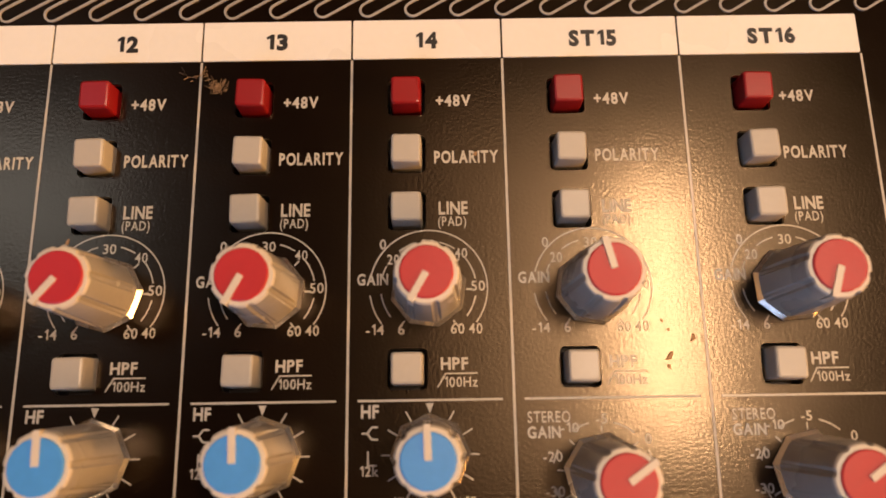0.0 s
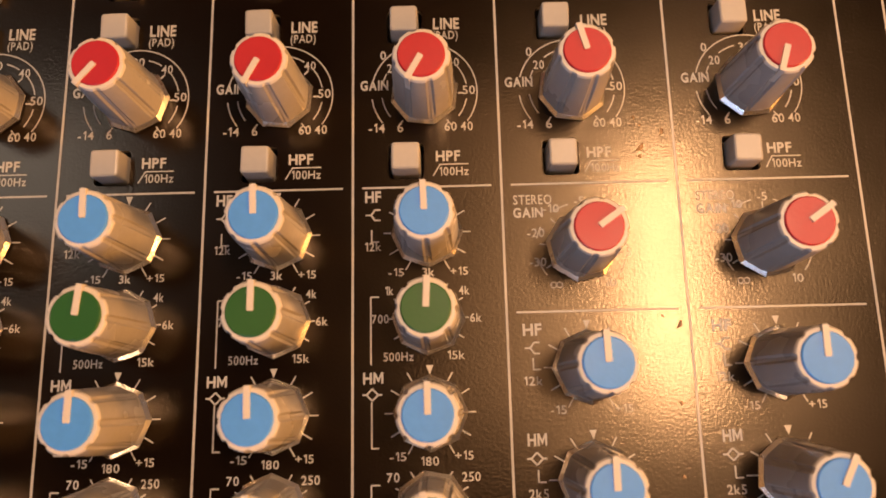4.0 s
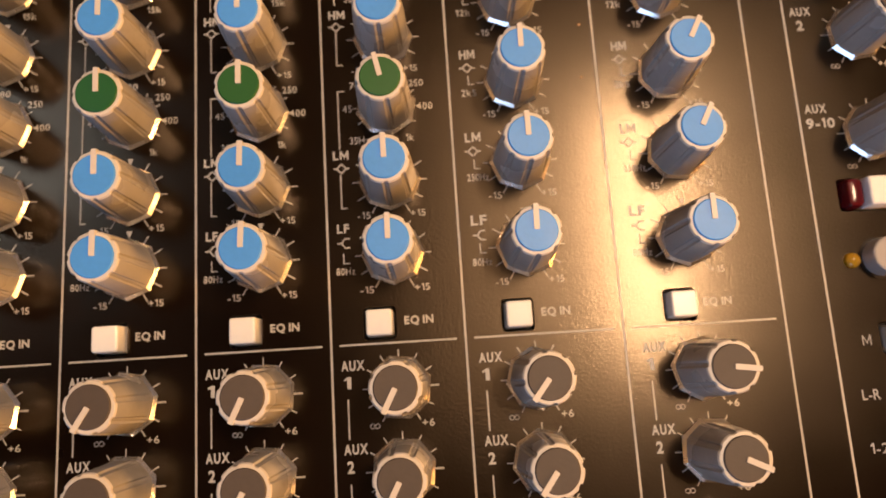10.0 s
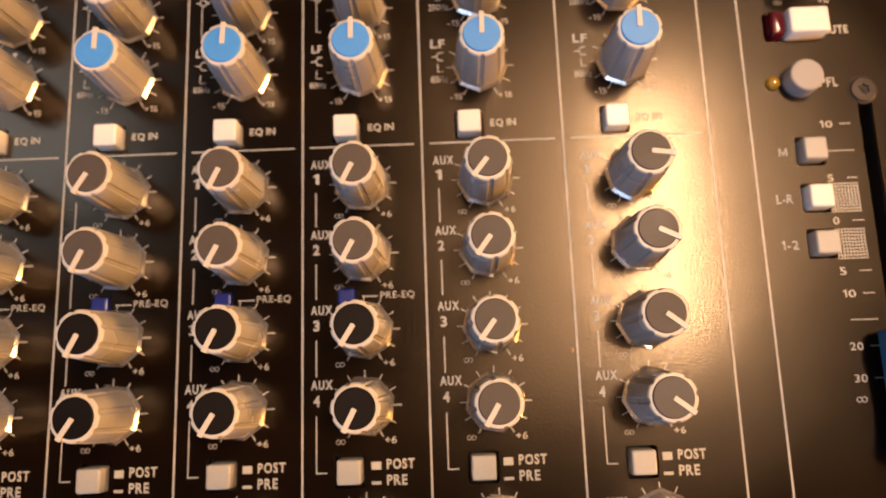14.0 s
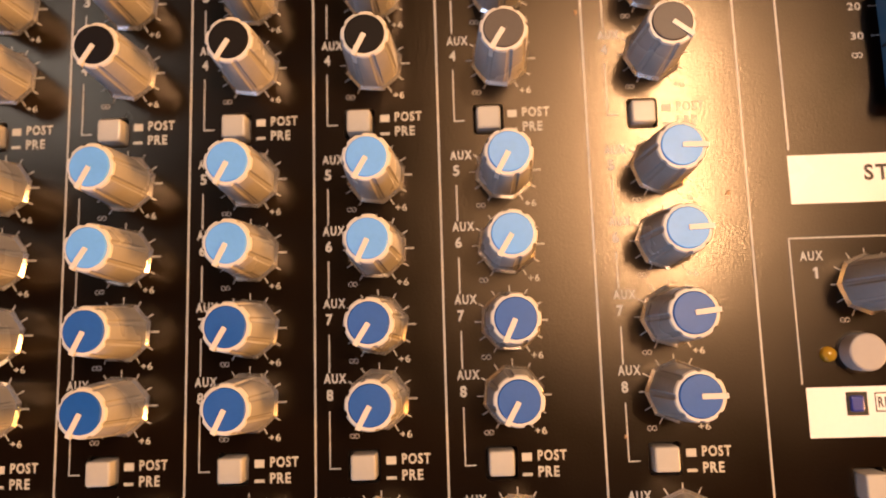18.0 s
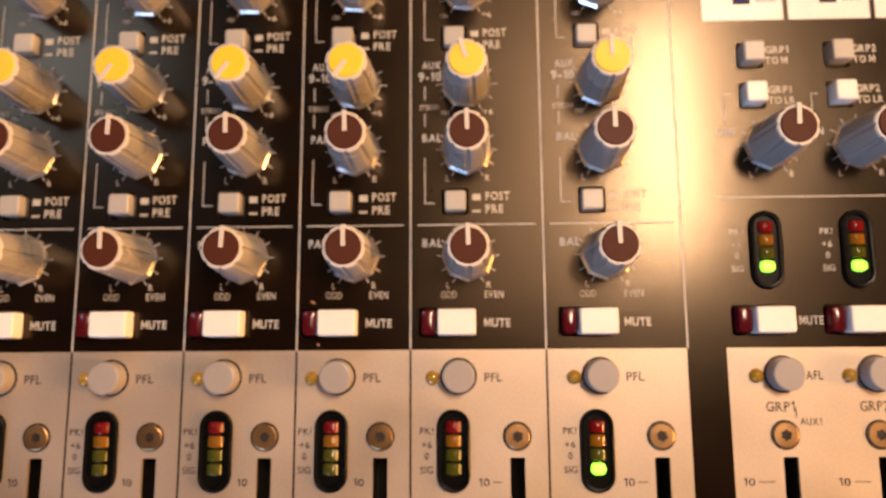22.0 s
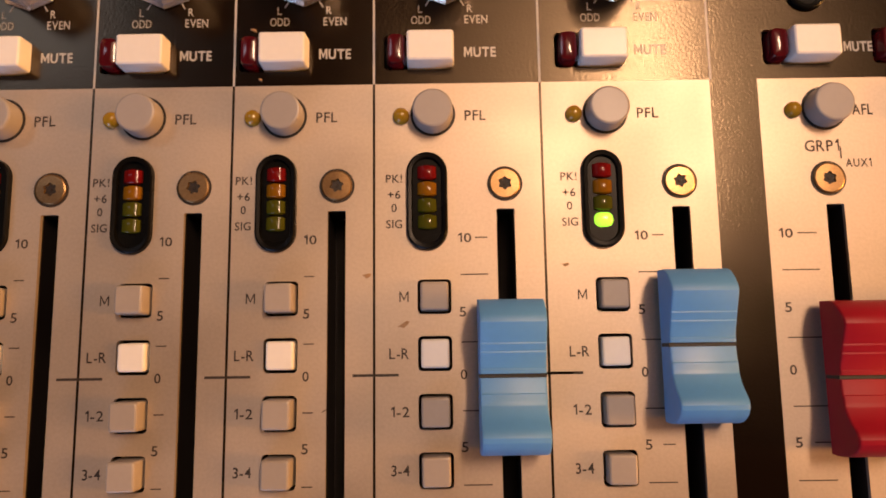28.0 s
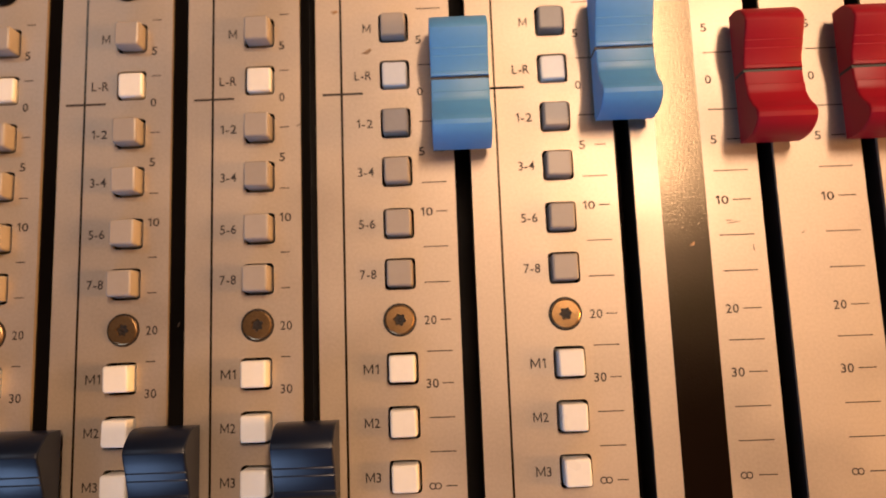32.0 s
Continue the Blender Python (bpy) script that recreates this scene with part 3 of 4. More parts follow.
def fader(x, y, colour, y0, y1, w=3.2):
    hole(x, (y0 + y1) / 2, w, y0 - y1, 0.3)
    f = cpart("fader_cap", FADERS[colour], None, (x, y, 0), 0, {"blue": "light blue", "red": "dark red", "black": "navy black", "petrol": "petrol blue"}[colour] + " waved fader cap with a black index line")
    part("index_line", FADER_LINE, None, f)
    part("stem", FADER_STEM, None, f)


# -- printed marks --
def printed(name, s, x, y=0.0, dark=False):
    me = s if isinstance(s, bpy.types.Mesh) else s.mesh(name, DARK_PRINT if dark else WHITE_PRINT)
    return tagged(cpart(name, me, None, (x, y, 0)), kind="stuff" if name.endswith(("scale", "mark")) else "")


PRINTS = {}


def stamp(name, key, make, x, y=0.0, dark=False):
    """One drawing of a printed mark, laid down again for every channel."""
    if (name, key) not in PRINTS:
        s = Shape()
        make(s)
        PRINTS[name, key] = s.mesh(name, DARK_PRINT if dark else WHITE_PRINT)
    return tagged(cpart(name, PRINTS[name, key], None, (x, y, 0)), kind="stuff" if name.endswith(("scale", "mark")) else "")


def word(text, x0, x1, y0, y1, x, bold=True, dark=False, name="printed_word"):
    stamp(name, (text, x0, x1, y0, y1), lambda s: write(s, text, x0, x1, y0, y1, bold), x, 0, dark)


W = 0.22


def ticks(s, cx, angles, r0=7.0, r1=8.5, w=W):
    for a in angles:
        a = radians(a)
        s.stroke(cx + r0 * math.sin(a), r0 * math.cos(a), cx + r1 * math.sin(a), r1 * math.cos(a), w, PRINT_Z)


def triangle(s, cx, y):
    s.f.append(tuple(s.ring([(cx, y - 0.75, PRINT_Z), (cx + 0.6, y + 0.75, PRINT_Z), (cx - 0.6, y + 0.75, PRINT_Z)])))


def eq_scale(s, k, lo="-15", hi="+15"):
    ticks(s, k, (-150, -120, -90, -60, -30, 30, 60, 90, 120, 150), 5.5, 7.35)
    triangle(s, k, 6.8)
    write(s, lo, k - 6.6, k - 4.0, -7.4, -6.0)
    write(s, hi, k + 3.75, k + 6.7, -7.4, -6.0)


def aux_scale(s, k):
    ticks(s, k, (-150, -120, -90, -60, -30, 0, 30, 60, 90, 120, 150), 5.3, 7.0)
    s.stroke(k + 5.5, 0, k + 7.3, 0, 0.35, PRINT_Z)
    for dx in (-5.4, -4.5):
        s.arc(k + dx, -6.85, 0.42, 0, 360, 0.17, PRINT_Z, 12)
    write(s, "+6", k + 3.8, k + 6.1, -7.4, -6.0)


def pan_scale(s, k, foot):
    ticks(s, k, (-150, -120, -90, -60, -30, 0, 30, 60, 90, 120, 150), 5.3, 7.0)
    write(s, "L", k - 4.9, k - 4.1, -7.4, -5.9)
    write(s, "R", k + 4.1, k + 5.1, -7.4, -5.9)
    if foot:
        write(s, "ODD", k - 6.2, k - 2.6, -9.6, -8.0)
        write(s, "EVEN", k + 3.6, k + 7.8, -9.6, -8.0)


def gain_scale(s, k):
    for a0, a1, r in ((-127, -97, 9.27), (-76, 127, 9.27), (-127, -97, 7.5), (-74, -62, 7.5), (-38, -14, 7.5), (14, 34, 7.5), (52, 80, 7.5), (101, 128, 7.5)):
        s.arc(k, 0.35, r, a0, a1, 0.22, PRINT_Z)
    ticks(s, k, (-142, 142), 6.2, 7.6)
    ticks(s, k, (45, 90), 5.9, 6.9, 0.3)
    for text, x0, x1, y0 in (("0", -7.7, -6.7, 6.6), ("20", -6.5, -4.6, 4.1), ("30", -1.0, 1.1, 6.5), ("40", 4.2, 6.2, 5.0), ("50", 6.7, 8.9, -0.3),
                             ("-14", -9.8, -7.0, -7.0), ("6", -4.8, -3.8, -7.0), ("60", 3.4, 5.5, -7.0), ("40", 6.2, 8.3, -7.0)):
        write(s, text, k + x0, k + x1, y0, y0 + 1.65)


def stereo_scale(s, k):
    for a0, a1 in ((-128, -105), (-78, -62), (-36, -14), (14, 40), (64, 90), (108, 130)):
        s.arc(k, 0.0, 7.6, a0, a1, 0.22, PRINT_Z)
    ticks(s, k, (-120, -85, -45, 0, 50, 100), 5.9, 7.0)
    for text, x0, x1, y0 in (("-10", -6.2, -3.4, 6.0), ("-5", -0.8, 0.9, 7.2), ("0", 6.4, 7.4, 4.2), ("-20", -9.0, -6.1, 1.8), ("-30", -8.8, -6.0, -3.2), ("5", 7.4, 8.3, -1.8), ("10", 3.6, 5.4, -6.9)):
        write(s, text, k + x0, k + x1, y0, y0 + 1.5)
    for dx in (-5.0, -4.0):
        s.arc(k + dx, -6.4, 0.48, 0, 360, 0.2, PRINT_Z, 12)


def mid_freq_scale(s, k, words):
    ticks(s, k, (-120, -90, -60, -30, 30, 60, 90, 120), 5.3, 6.6)
    for text, x0, x1, y0 in words:
        write(s, text, k + x0, k + x1, y0, y0 + 1.45)


def shelf_mark(s, x, y, up=True):
    d = 1 if up else -1
    s.stroke(x, y, x + 1.0, y, 0.28, PRINT_Z)
    for e in (1, -1):
        s.stroke(x + 0.9, y, x + 1.6, y + 0.95 * e, 0.28, PRINT_Z)
        s.stroke(x + 1.55, y + 0.9 * e, x + 2.5, y + 0.9 * e, 0.28, PRINT_Z)


def bell_mark(s, x, y):
    for e in (1, -1):
        s.stroke(x + 0.55, y, x + 1.5, y + 0.95 * e, 0.28, PRINT_Z)
        s.stroke(x + 2.45, y, x + 1.5, y + 0.95 * e, 0.28, PRINT_Z)
    s.stroke(x - 0.1, y, x + 0.6, y, 0.28, PRINT_Z)
    s.stroke(x + 2.4, y, x + 3.1, y, 0.28, PRINT_Z)


def elbow(s, x, y0, y1, x1, w=0.25):
    s.stroke(x, y0, x, y1, w, PRINT_Z)
    s.stroke(x, y1 + w / 2, x1, y1 + w / 2, w, PRINT_Z)


def switch_mark(s, x, y):
    write(s, "POST", x + 3.0, x + 8.5, y + 0.2, y + 2.2, True)
    write(s, "PRE", x + 3.0, x + 7.0, y - 2.8, y - 0.8, True)
    s.quad(x, y + 0.2, x + 1.9, y + 1.7, PRINT_Z)
    s.quad(x, y - 2.6, x + 1.9, y - 2.0, PRINT_Z)


AUX_ROWS = [("1", -164.2, -165.3, "umber"), ("2", -179.2, -180.5, "umber"), ("3", -194.9, -196.2, "black"), ("4", -210.0, -211.2, "black"), ("5", -233.4, -235.4, "sky"), ("6", -248.4, -250.0, "sky"), ("7", -263.4, -264.5, "deep"), ("8", -277.7, -279.1, "deep")]

# ---- channel strips ----
def input_section(x, n, stereo):
    """Buttons, gain and filter at the head of a channel."""
    c = 10.4 if stereo else 9.2
    k = 13.0 if stereo else 12.55
    d = 1.0 if stereo else 0.0
    for y, mat, words in ((-6.9, BTN_RED, "red phantom power button, raised"), (-16.9, BTN_GREY, "grey push button, raised"), (-26.6, BTN_GREY, "grey push button, raised"), (-51.8, BTN_GREY, "grey push button, raised")):
        button(x + c, y, mat, 3.3, label=words, tilt=random.uniform(-1.5, 1.5))
    word("+48V", 14.1, 19.9, -8.6, -6.5, x + d)
    word("POLARITY", 13.7, 24.2, -18.6, -16.4, x + d)
    word("LINE", 14.3, 19.0, -27.3, -25.1, x + d)
    word("(PAD)", 14.2, 18.7, -29.7, -27.6, x + d, bold=False)
    word("GAIN", 1.3, 6.2, -38.7, -36.8, x)
    stamp("gain_scale", stereo, lambda s: gain_scale(s, k), x, -39.5)
    knob(x + k, -39.5, "red", {12: -140, 13: -152, 15: -14, 16: -162}.get(n, -150))
    word("HPF", 14.3, 18.5, -52.0, -50.1, x + d * 0.6)

    def corner(s):
        write(s, "100Hz", 14.9, 19.9, -54.6, -53.0)
        s.stroke(13.8, -54.6, 15.0, -52.55, 0.22, PRINT_Z)
        s.stroke(14.9, -52.55, 19.9, -52.55, 0.22, PRINT_Z)
    stamp("filter_mark", "hpf", corner, x + d * 0.6)


def equaliser(x, n, stereo):
    k = 13.0 if stereo else 12.55
    if stereo:
        word("STEREO", 1.9, 8.4, -60.1, -58.4, x, bold=False)
        word("GAIN", 1.8, 6.8, -62.4, -60.6, x)
        stamp("gain_scale", "level", lambda s: stereo_scale(s, k), x, -67.6)
        knob(x + k, -67.6, "red", 55)
        rows = [("HF", -87.5, -82.3, "12k", "shelf"), ("HM", -105.0, -99.8, "2k5", "bell"), ("LM", -121.8, -117.4, "250Hz", "bell"), ("LF", -138.9, -134.3, "80Hz", "shelf")]
        for i, (text, y, base, freq, mark) in enumerate(rows):
            word(text, 2.5, 5.6, base, base + 2.0, x)

            def mark_print(s, base=base, freq=freq, mark=mark):
                shelf_mark(s, 2.7, base - 2.0) if mark == "shelf" else bell_mark(s, 2.4, base - 1.9)
                elbow(s, 4.0, base - 3.6, base - 5.6, 5.2)
                write(s, freq, 2.4, 3.6 + 0.62 * len(freq), base - 8.0, base - 6.5)
            stamp("band_mark", ("st", text), mark_print, x)
            stamp("knob_scale", ("eq", k), lambda s: eq_scale(s, k), x, y)
            knob(x + k, y, "blue", {("HM", 16): 28, ("LM", 16): 28}.get((text, n), random.uniform(-2, 2)))
    else:
        word("HF", 2.1, 4.8, -59.1, -57.1, x)
        word("HM", 1.7, 5.0, -89.5, -87.6, x)
        word("LM", 1.6, 4.7, -119.5, -117.7, x)
        word("LF", 1.9, 4.2, -134.3, -132.5, x)

        def marks(s):
            shelf_mark(s, 2.2, -61.3)
            elbow(s, 3.2, -63.9, -66.1, 4.5)
            write(s, "12k", 2.1, 4.8, -67.5, -66.0)
            bell_mark(s, 1.7, -91.2)
            elbow(s, 3.1, -92.3, -99.7, 4.3)
            bell_mark(s, 1.7, -121.3)
            elbow(s, 3.0, -122.5, -129.5, 4.1)
            shelf_mark(s, 1.8, -136.3)
            elbow(s, 3.0, -138.3, -140.4, 4.2)
            write(s, "80Hz", 1.5, 5.1, -142.5, -141.1)
            for top, low in ((-75.3, -86.4), (-105.2, -117.3)):
                s.stroke(3.0, top, 3.0, low, 0.25, PRINT_Z)
                s.stroke(3.0, top, 4.4, top, 0.25, PRINT_Z)
        stamp("band_mark", "mono", marks, x)
        for y, colour in ((-64.5, "blue"), (-94.2, "blue"), (-124.3, "blue"), (-138.9, "blue")):
            stamp("knob_scale", ("eq", k), lambda s: eq_scale(s, k), x, y)
            knob(x + k, y, colour, random.uniform(-3, 3))
        high = [("3k", -0.9, 1.1, 7.0), ("1k", -7.1, -5.8, 4.0), ("700", -9.4, -6.6, -0.7), ("6k", 6.8, 8.7, -0.8), ("4k", 5.1, 6.8, 3.8), ("500Hz", -7.5, -2.6, -6.9), ("15k", 3.0, 5.8, -6.8)]
        low = [("180", -1.6, 1.2, 6.6), ("70", -7.1, -5.1, 4.2), ("45", -8.7, -6.8, -0.7), ("400", 6.2, 9.3, -0.9), ("250", 4.8, 7.7, 4.1), ("35Hz", -7.5, -3.6, -7.4), ("1k", 3.7, 5.3, -7.3)]
        stamp("knob_scale", "high", lambda s: mid_freq_scale(s, k, high), x, -79.0)
        stamp("knob_scale", "low", lambda s: mid_freq_scale(s, k, low), x, -109.0)
        knob(x + k, -79.0, "green", random.uniform(0, 6))
        knob(x + k, -109.0, "green", -12 if n == 14 else random.uniform(-2, 4))
    c = 10.2 if stereo else 9.4
    button(x + c, -152.1, BTN_WHITE, 3.0, 4.8, 4.8, label="white equaliser switch button, raised")
    word("EQ IN", 14.0, 19.5, -152.9, -151.0, x + (0.7 if stereo else 0))


def sends(x, n, stereo):
    k = 13.0 if stereo else 12.55
    d = 0.5 if stereo else 0.0
    turns16 = {"1": 98, "2": 116, "3": 128, "4": 128, "5": 91, "6": 88, "7": 84, "8": 90}
    for digit, y, y_mark, colour in AUX_ROWS:
        def mark(s, digit=digit, y=y):
            write(s, "AUX", 1.7, 6.1, 4.6, 6.5, True)
            write(s, digit, 2.2, 3.5, 1.3, 3.5, True)
            if digit in "48":
                elbow(s, 2.8, -0.6, -11.6, 4.9)
            else:
                s.stroke(2.8, -0.6, 2.8, -7.9, 0.28, PRINT_Z)
        stamp("send_mark", digit, mark, x + d, y_mark)
        stamp("knob_scale", ("aux", k), lambda s: aux_scale(s, k), x, y)
        knob(x + k, y, colour if not (stereo and digit in "34") else "umber", turns16[digit] if n == 16 else -150 + random.uniform(-5, 5) + (8 if stereo and digit in "123" else 0))
    if not stereo:
        button(x + 9.1, -188.0, BTN_BLUE, 0.8, 3.4, 3.2, 4.2, 3.8, label="small navy blue recessed button")
        s_x = x

        def pre(s):
            s.stroke(12.2, -188.1, 15.5, -188.1, 0.25, PRINT_Z)
            write(s, "PRE-EQ", 16.0, 23.0, -188.9, -187.2)
        stamp("printed_word", "pre_eq", pre, s_x)
    c = 10.2 if stereo else 9.4
    for y in (-222.5, -290.2, -329.7):
        button(x + c, y, BTN_GREY, 1.6 if stereo else 2.2, 4.7, 4.6, label="grey post or pre switch button")
        stamp("switch_mark", stereo, lambda s: switch_mark(s, 13.6, 0), x + d, y)
    # stereo send
    def mark9(s):
        write(s, "AUX", 2.2, 6.6, 3.8, 5.7, True)
        write(s, "9-10", 1.3, 6.7, 0.8, 3.1, True)
        s.stroke(2.8, -0.4, 2.8, -3.8, 0.28, PRINT_Z)
        write(s, "STEREO", 1.5, 6.2, -6.2, -4.9)
        s.stroke(2.8, -7.0, 2.8, -10.2, 0.28, PRINT_Z)
    stamp("send_mark", "9", mark9, x + d, -301.7)
    stamp("knob_scale", ("aux", k), lambda s: aux_scale(s, k), x, -301.7)
    knob(x + k, -301.7, "yellow", {15: -17, 16: 0}.get(n, -145))
    for y, foot in ((-317.6, False), (-342.2, True)):
        word("BAL" if stereo else "PAN", 2.2, 6.7, y + 2.0, y + 3.9, x + d)
        stamp("knob_scale", ("pan", k, foot), lambda s: pan_scale(s, k, foot), x, y)
        knob(x + k, y, "brown", random.uniform(-2, 2))
    stamp("pan_mark", 0, lambda s: elbow(s, 2.8, -319.5, -330.2, 5.0), x + d)
    mute(x + (5.6 if stereo else 4.6), -357.2)
    word("MUTE", 15.4, 21.2, -358.3, -356.3, x + (1.0 if stereo else 0))


SCALE = [("10", -391.5, 1), ("", -398.0, 0), ("5", -404.5, 2), ("", -409.7, 0), ("0", -415.2, 2), ("", -421.3, 0), ("5", -427.3, 1), ("", -433.5, 0), ("10", -439.2, 1), ("", -446.0, 0),
         ("", -452.8, 0), ("20", -459.9, 1), ("", -465.7, 0), ("30", -471.6, 1), ("", -477.8, 0), ("", -483.9, 0), ("oo", -490.0, 1)]


def fader_scale(s, n0, n1, t0, t1, wide, mono=False):
    for text, y, tick in SCALE:
        if text == "oo":
            for dx in (0.55, 1.55):
                s.arc(n0 + dx, y, 0.55, 0, 360, 0.22, PRINT_Z, 12)
        elif text:
            write(s, text, n0, n0 + (n1 - n0) * (1 if len(text) > 1 else 0.5), y - 0.85, y + 0.85)
        if tick == 1 and not mono:
            s.stroke(t0, y, t1, y, 0.2, PRINT_Z)
        if tick == 0:
            s.stroke(wide, y, t1, y, 0.2, PRINT_Z)


def fader_section(x, n, stereo):
    d = 1.3 if stereo else 0.0
    listen_button(x + 9.3 + d, -369.0)
    word("PFL", 15.0, 18.8, -370.2, -368.3, x + d, bold=False, dark=True)
    meter(x + 8.1 + d, -384.9, n == 16)
    screw(x + (23.2 if stereo else 18.8), -381.9)
    for text, y0 in (("PK!", -381.5), ("+6", -384.4), ("0", -386.8), ("SIG", -389.7)):
        w = {"PK!": 2.9, "+6": 2.3, "0": 0.95, "SIG": 2.8}[text]
        word(text, 2.25 - w / 2, 2.25 + w / 2, y0, y0 + 1.5, x + d, bold=False, dark=True)
    c = x + (10.5 if stereo else 8.6)
    up = 2.1 if stereo else 3.1
    for text, y, mat, z in (("M", -401.8, BTN_ROUTE, up), ("L-R", -411.6, BTN_WHITE, 0.9), ("1-2", -421.4, BTN_ROUTE, up), ("3-4", -431.1, BTN_ROUTE, up), ("5-6", -441.3, BTN_ROUTE, up),
                            ("7-8", -451.0, BTN_ROUTE, up), ("M1", -468.7, BTN_WHITE, 2.6), ("M2", -478.5, BTN_WHITE, 2.6), ("M3", -488.2, BTN_WHITE, 2.6)):
        button(c + (0 if stereo or y < -460 else 0.35 if y < -450 else 0.65), y, mat, z, 4.7, 4.8, 5.9, 6.0, label="white push button, pressed in" if z < 1 else "white push button" if mat is BTN_WHITE else "grey routing push button", tilt=random.uniform(-1, 1))
        w = {"M": 1.6, "L-R": 3.4, "M1": 2.8, "M2": 2.8, "M3": 2.8}.get(text, 3.1)
        word(text, 4.7 - w, 4.7, y - 0.85, y + 0.95, x + d, bold=False, dark=True)
    screw(x + (10.2 if stereo else 8.8), -459.7)
    if stereo:
        stamp("fader_scale", "stereo", lambda s: fader_scale(s, 14.8, 17.1, 17.8, 19.9, 15.1), x, 0, True)
    else:
        stamp("fader_scale", "mono", lambda s: fader_scale(s, 13.1, 15.3, 0, 15.0, 13.2, True), x, 0, True)
    fader(x + (23.2 if stereo else 18.8), {15: -415.3, 16: -410.7}.get(n, -490.0), "blue" if stereo else "black", -386.4, -505.0)


for n, x in [*MONO.items(), *STEREO.items()]:
    stereo = n > 14
    input_section(x, n, stereo)
    equaliser(x, n, stereo)
    sends(x, n, stereo)
    fader_section(x, n, stereo)
    # ruled lines and the white name strip
    x0, x1 = EDGES[n], EDGES[n + 1]
    for y in (-56.5, -155.9, -335.1) + ((-78.4,) if stereo else ()):
        printed("ruled_line", Shape().quad(1.6, y - 0.17, x1 - x0 - 1.7, y + 0.17, PRINT_Z), x0)
    strip = cpart("name_strip", Shape().loft([rounded(x1 - x0 - 0.3, 7.2, 0.2, 0.0), rounded(x1 - x0 - 0.35, 7.15, 0.2, 0.22)]), WHITE_STRIP, ((x0 + x1) / 2, 3.75, 0), 0, "white channel name strip")
    text = "%d" % n if not stereo else "ST%d" % n
    w = 3.6 if not stereo else 8.1
    printed("channel_number", write(Shape(), text, -w / 2, w / 2, -1.5, 1.6, 2, 0.27).mesh("channel_number", LINE_BLACK), (x0 + x1) / 2 + (0.5 if stereo else 0), 3.4, True)
    # crossing mark at unity gain
    printed("unity_mark", Shape().quad(-3.7, -415.4, 4.2, -414.95, PRINT_Z), x0, 0, True)
for n, x in EDGES.items():
    printed("divider_line", Shape().quad(-0.2, SPLIT, 0.2, 0.0, PRINT_Z + 0.01), x)
printed("unity_mark", Shape().quad(-2.0, -415.4, 5.8, -414.95, PRINT_Z), EDGES[16], 0, True)


# ---- group and master section ----
def group_strip(x, text):
    k = 12.55
    # reverse box with its switch
    cpart("white_box", Shape().quad(-0.7, -287.2, 18.1, -277.8, 0.03), WHITE_STRIP, (x, 0, 0))
    cpart("small_switch", button_mesh(2.6, 3.0, 0.5, BTN_BLUE, "small_switch"), None, (x + 8.6, -281.0, 0))
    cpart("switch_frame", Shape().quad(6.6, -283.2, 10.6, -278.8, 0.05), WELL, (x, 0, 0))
    s = Shape()
    for a in ((12.1, -279.1, 16.6, -279.1), (12.1, -282.5, 16.6, -282.5), (12.1, -282.5, 12.1, -279.1), (16.6, -282.5, 16.6, -279.1)):
        s.stroke(*a, 0.25, 0.06)
    write(s, "REV", 12.55, 16.0, -281.8, -279.8, True, 0.06)
    printed("printed_word", s, x, 0, True)
    for y, mat, words in ((-295.9, BTN_GREY, "TO M"), (-305.6, BTN_WHITE, "TO LR")):
        button(x + 9.6, y, mat, 3.2, label="push button beside the group knob")
        s = Shape()
        write(s, "GRP" + text, 13.2, 18.6, y + 0.4, y + 2.2, True)
        write(s, words, 13.2, 18.2 if mat is BTN_GREY else 19.2, y - 2.2, y - 0.4, True)
        printed("printed_word", s, x)
    s = Shape()
    write(s, "PAN", 0.9, 5.0, -315.2, -313.4, True)
    s.stroke(2.9, -311.5, 2.9, -305.4, 0.25, PRINT_Z)
    s.stroke(2.9, -305.4, 4.4, -305.4, 0.25, PRINT_Z)
    printed("pan_mark", s, x)
    stamp("knob_scale", ("pan", k, False), lambda s: pan_scale(s, k, False), x, -317.6)
    knob(x + k, -317.6, "brown", random.uniform(-2, 4))
    meter(x + 10.0, -341.6, True)
    for t, y0 in (("PK!", -338.2), ("+6", -341.1), ("0", -343.6), ("SIG", -346.5)):
        w = {"PK!": 2.7, "+6": 2.2, "0": 0.95, "SIG": 2.7}[t]
        word(t, 3.6 - w / 2, 3.6 + w / 2, y0, y0 + 1.4, x, bold=False)
    mute(x + 5.2, -357.2)
    word("MUTE", 16.2, 21.4, -358.3, -356.3, x)
    listen_button(x + 11.6, -368.9)
    word("AFL", 16.6, 20.3, -370.2, -368.2, x, bold=False, dark=True)
    s = Shape()
    write(s, "GRP" + text, 7.6, 13.7, -376.9, -374.7)
    s.stroke(13.9, -378.2, 13.9, -376.0, 0.25, PRINT_Z)
    write(s, "AUX" + text, 14.6, 19.2, -379.8, -378.2)
    printed("printed_word", s, x, 0, True)
    screw(x + 11.3, -381.8)
    stamp("fader_scale", "group", lambda s: fader_scale(s, 1.8, 4.2, 5.0, 8.4, 1.9), x, 0, True)
    fader(x + 12.1, -416.3, "red", -386.4, -505.0)


for text, x in list(GROUPS.items()):
    group_strip(x, text)
printed("ruled_line", Shape().quad(69.2, -329.7, 150.0, -329.4, PRINT_Z), 0)
printed("divider_line", Shape().quad(69.4, -231.3, 69.8, 0.0, PRINT_Z), 0)

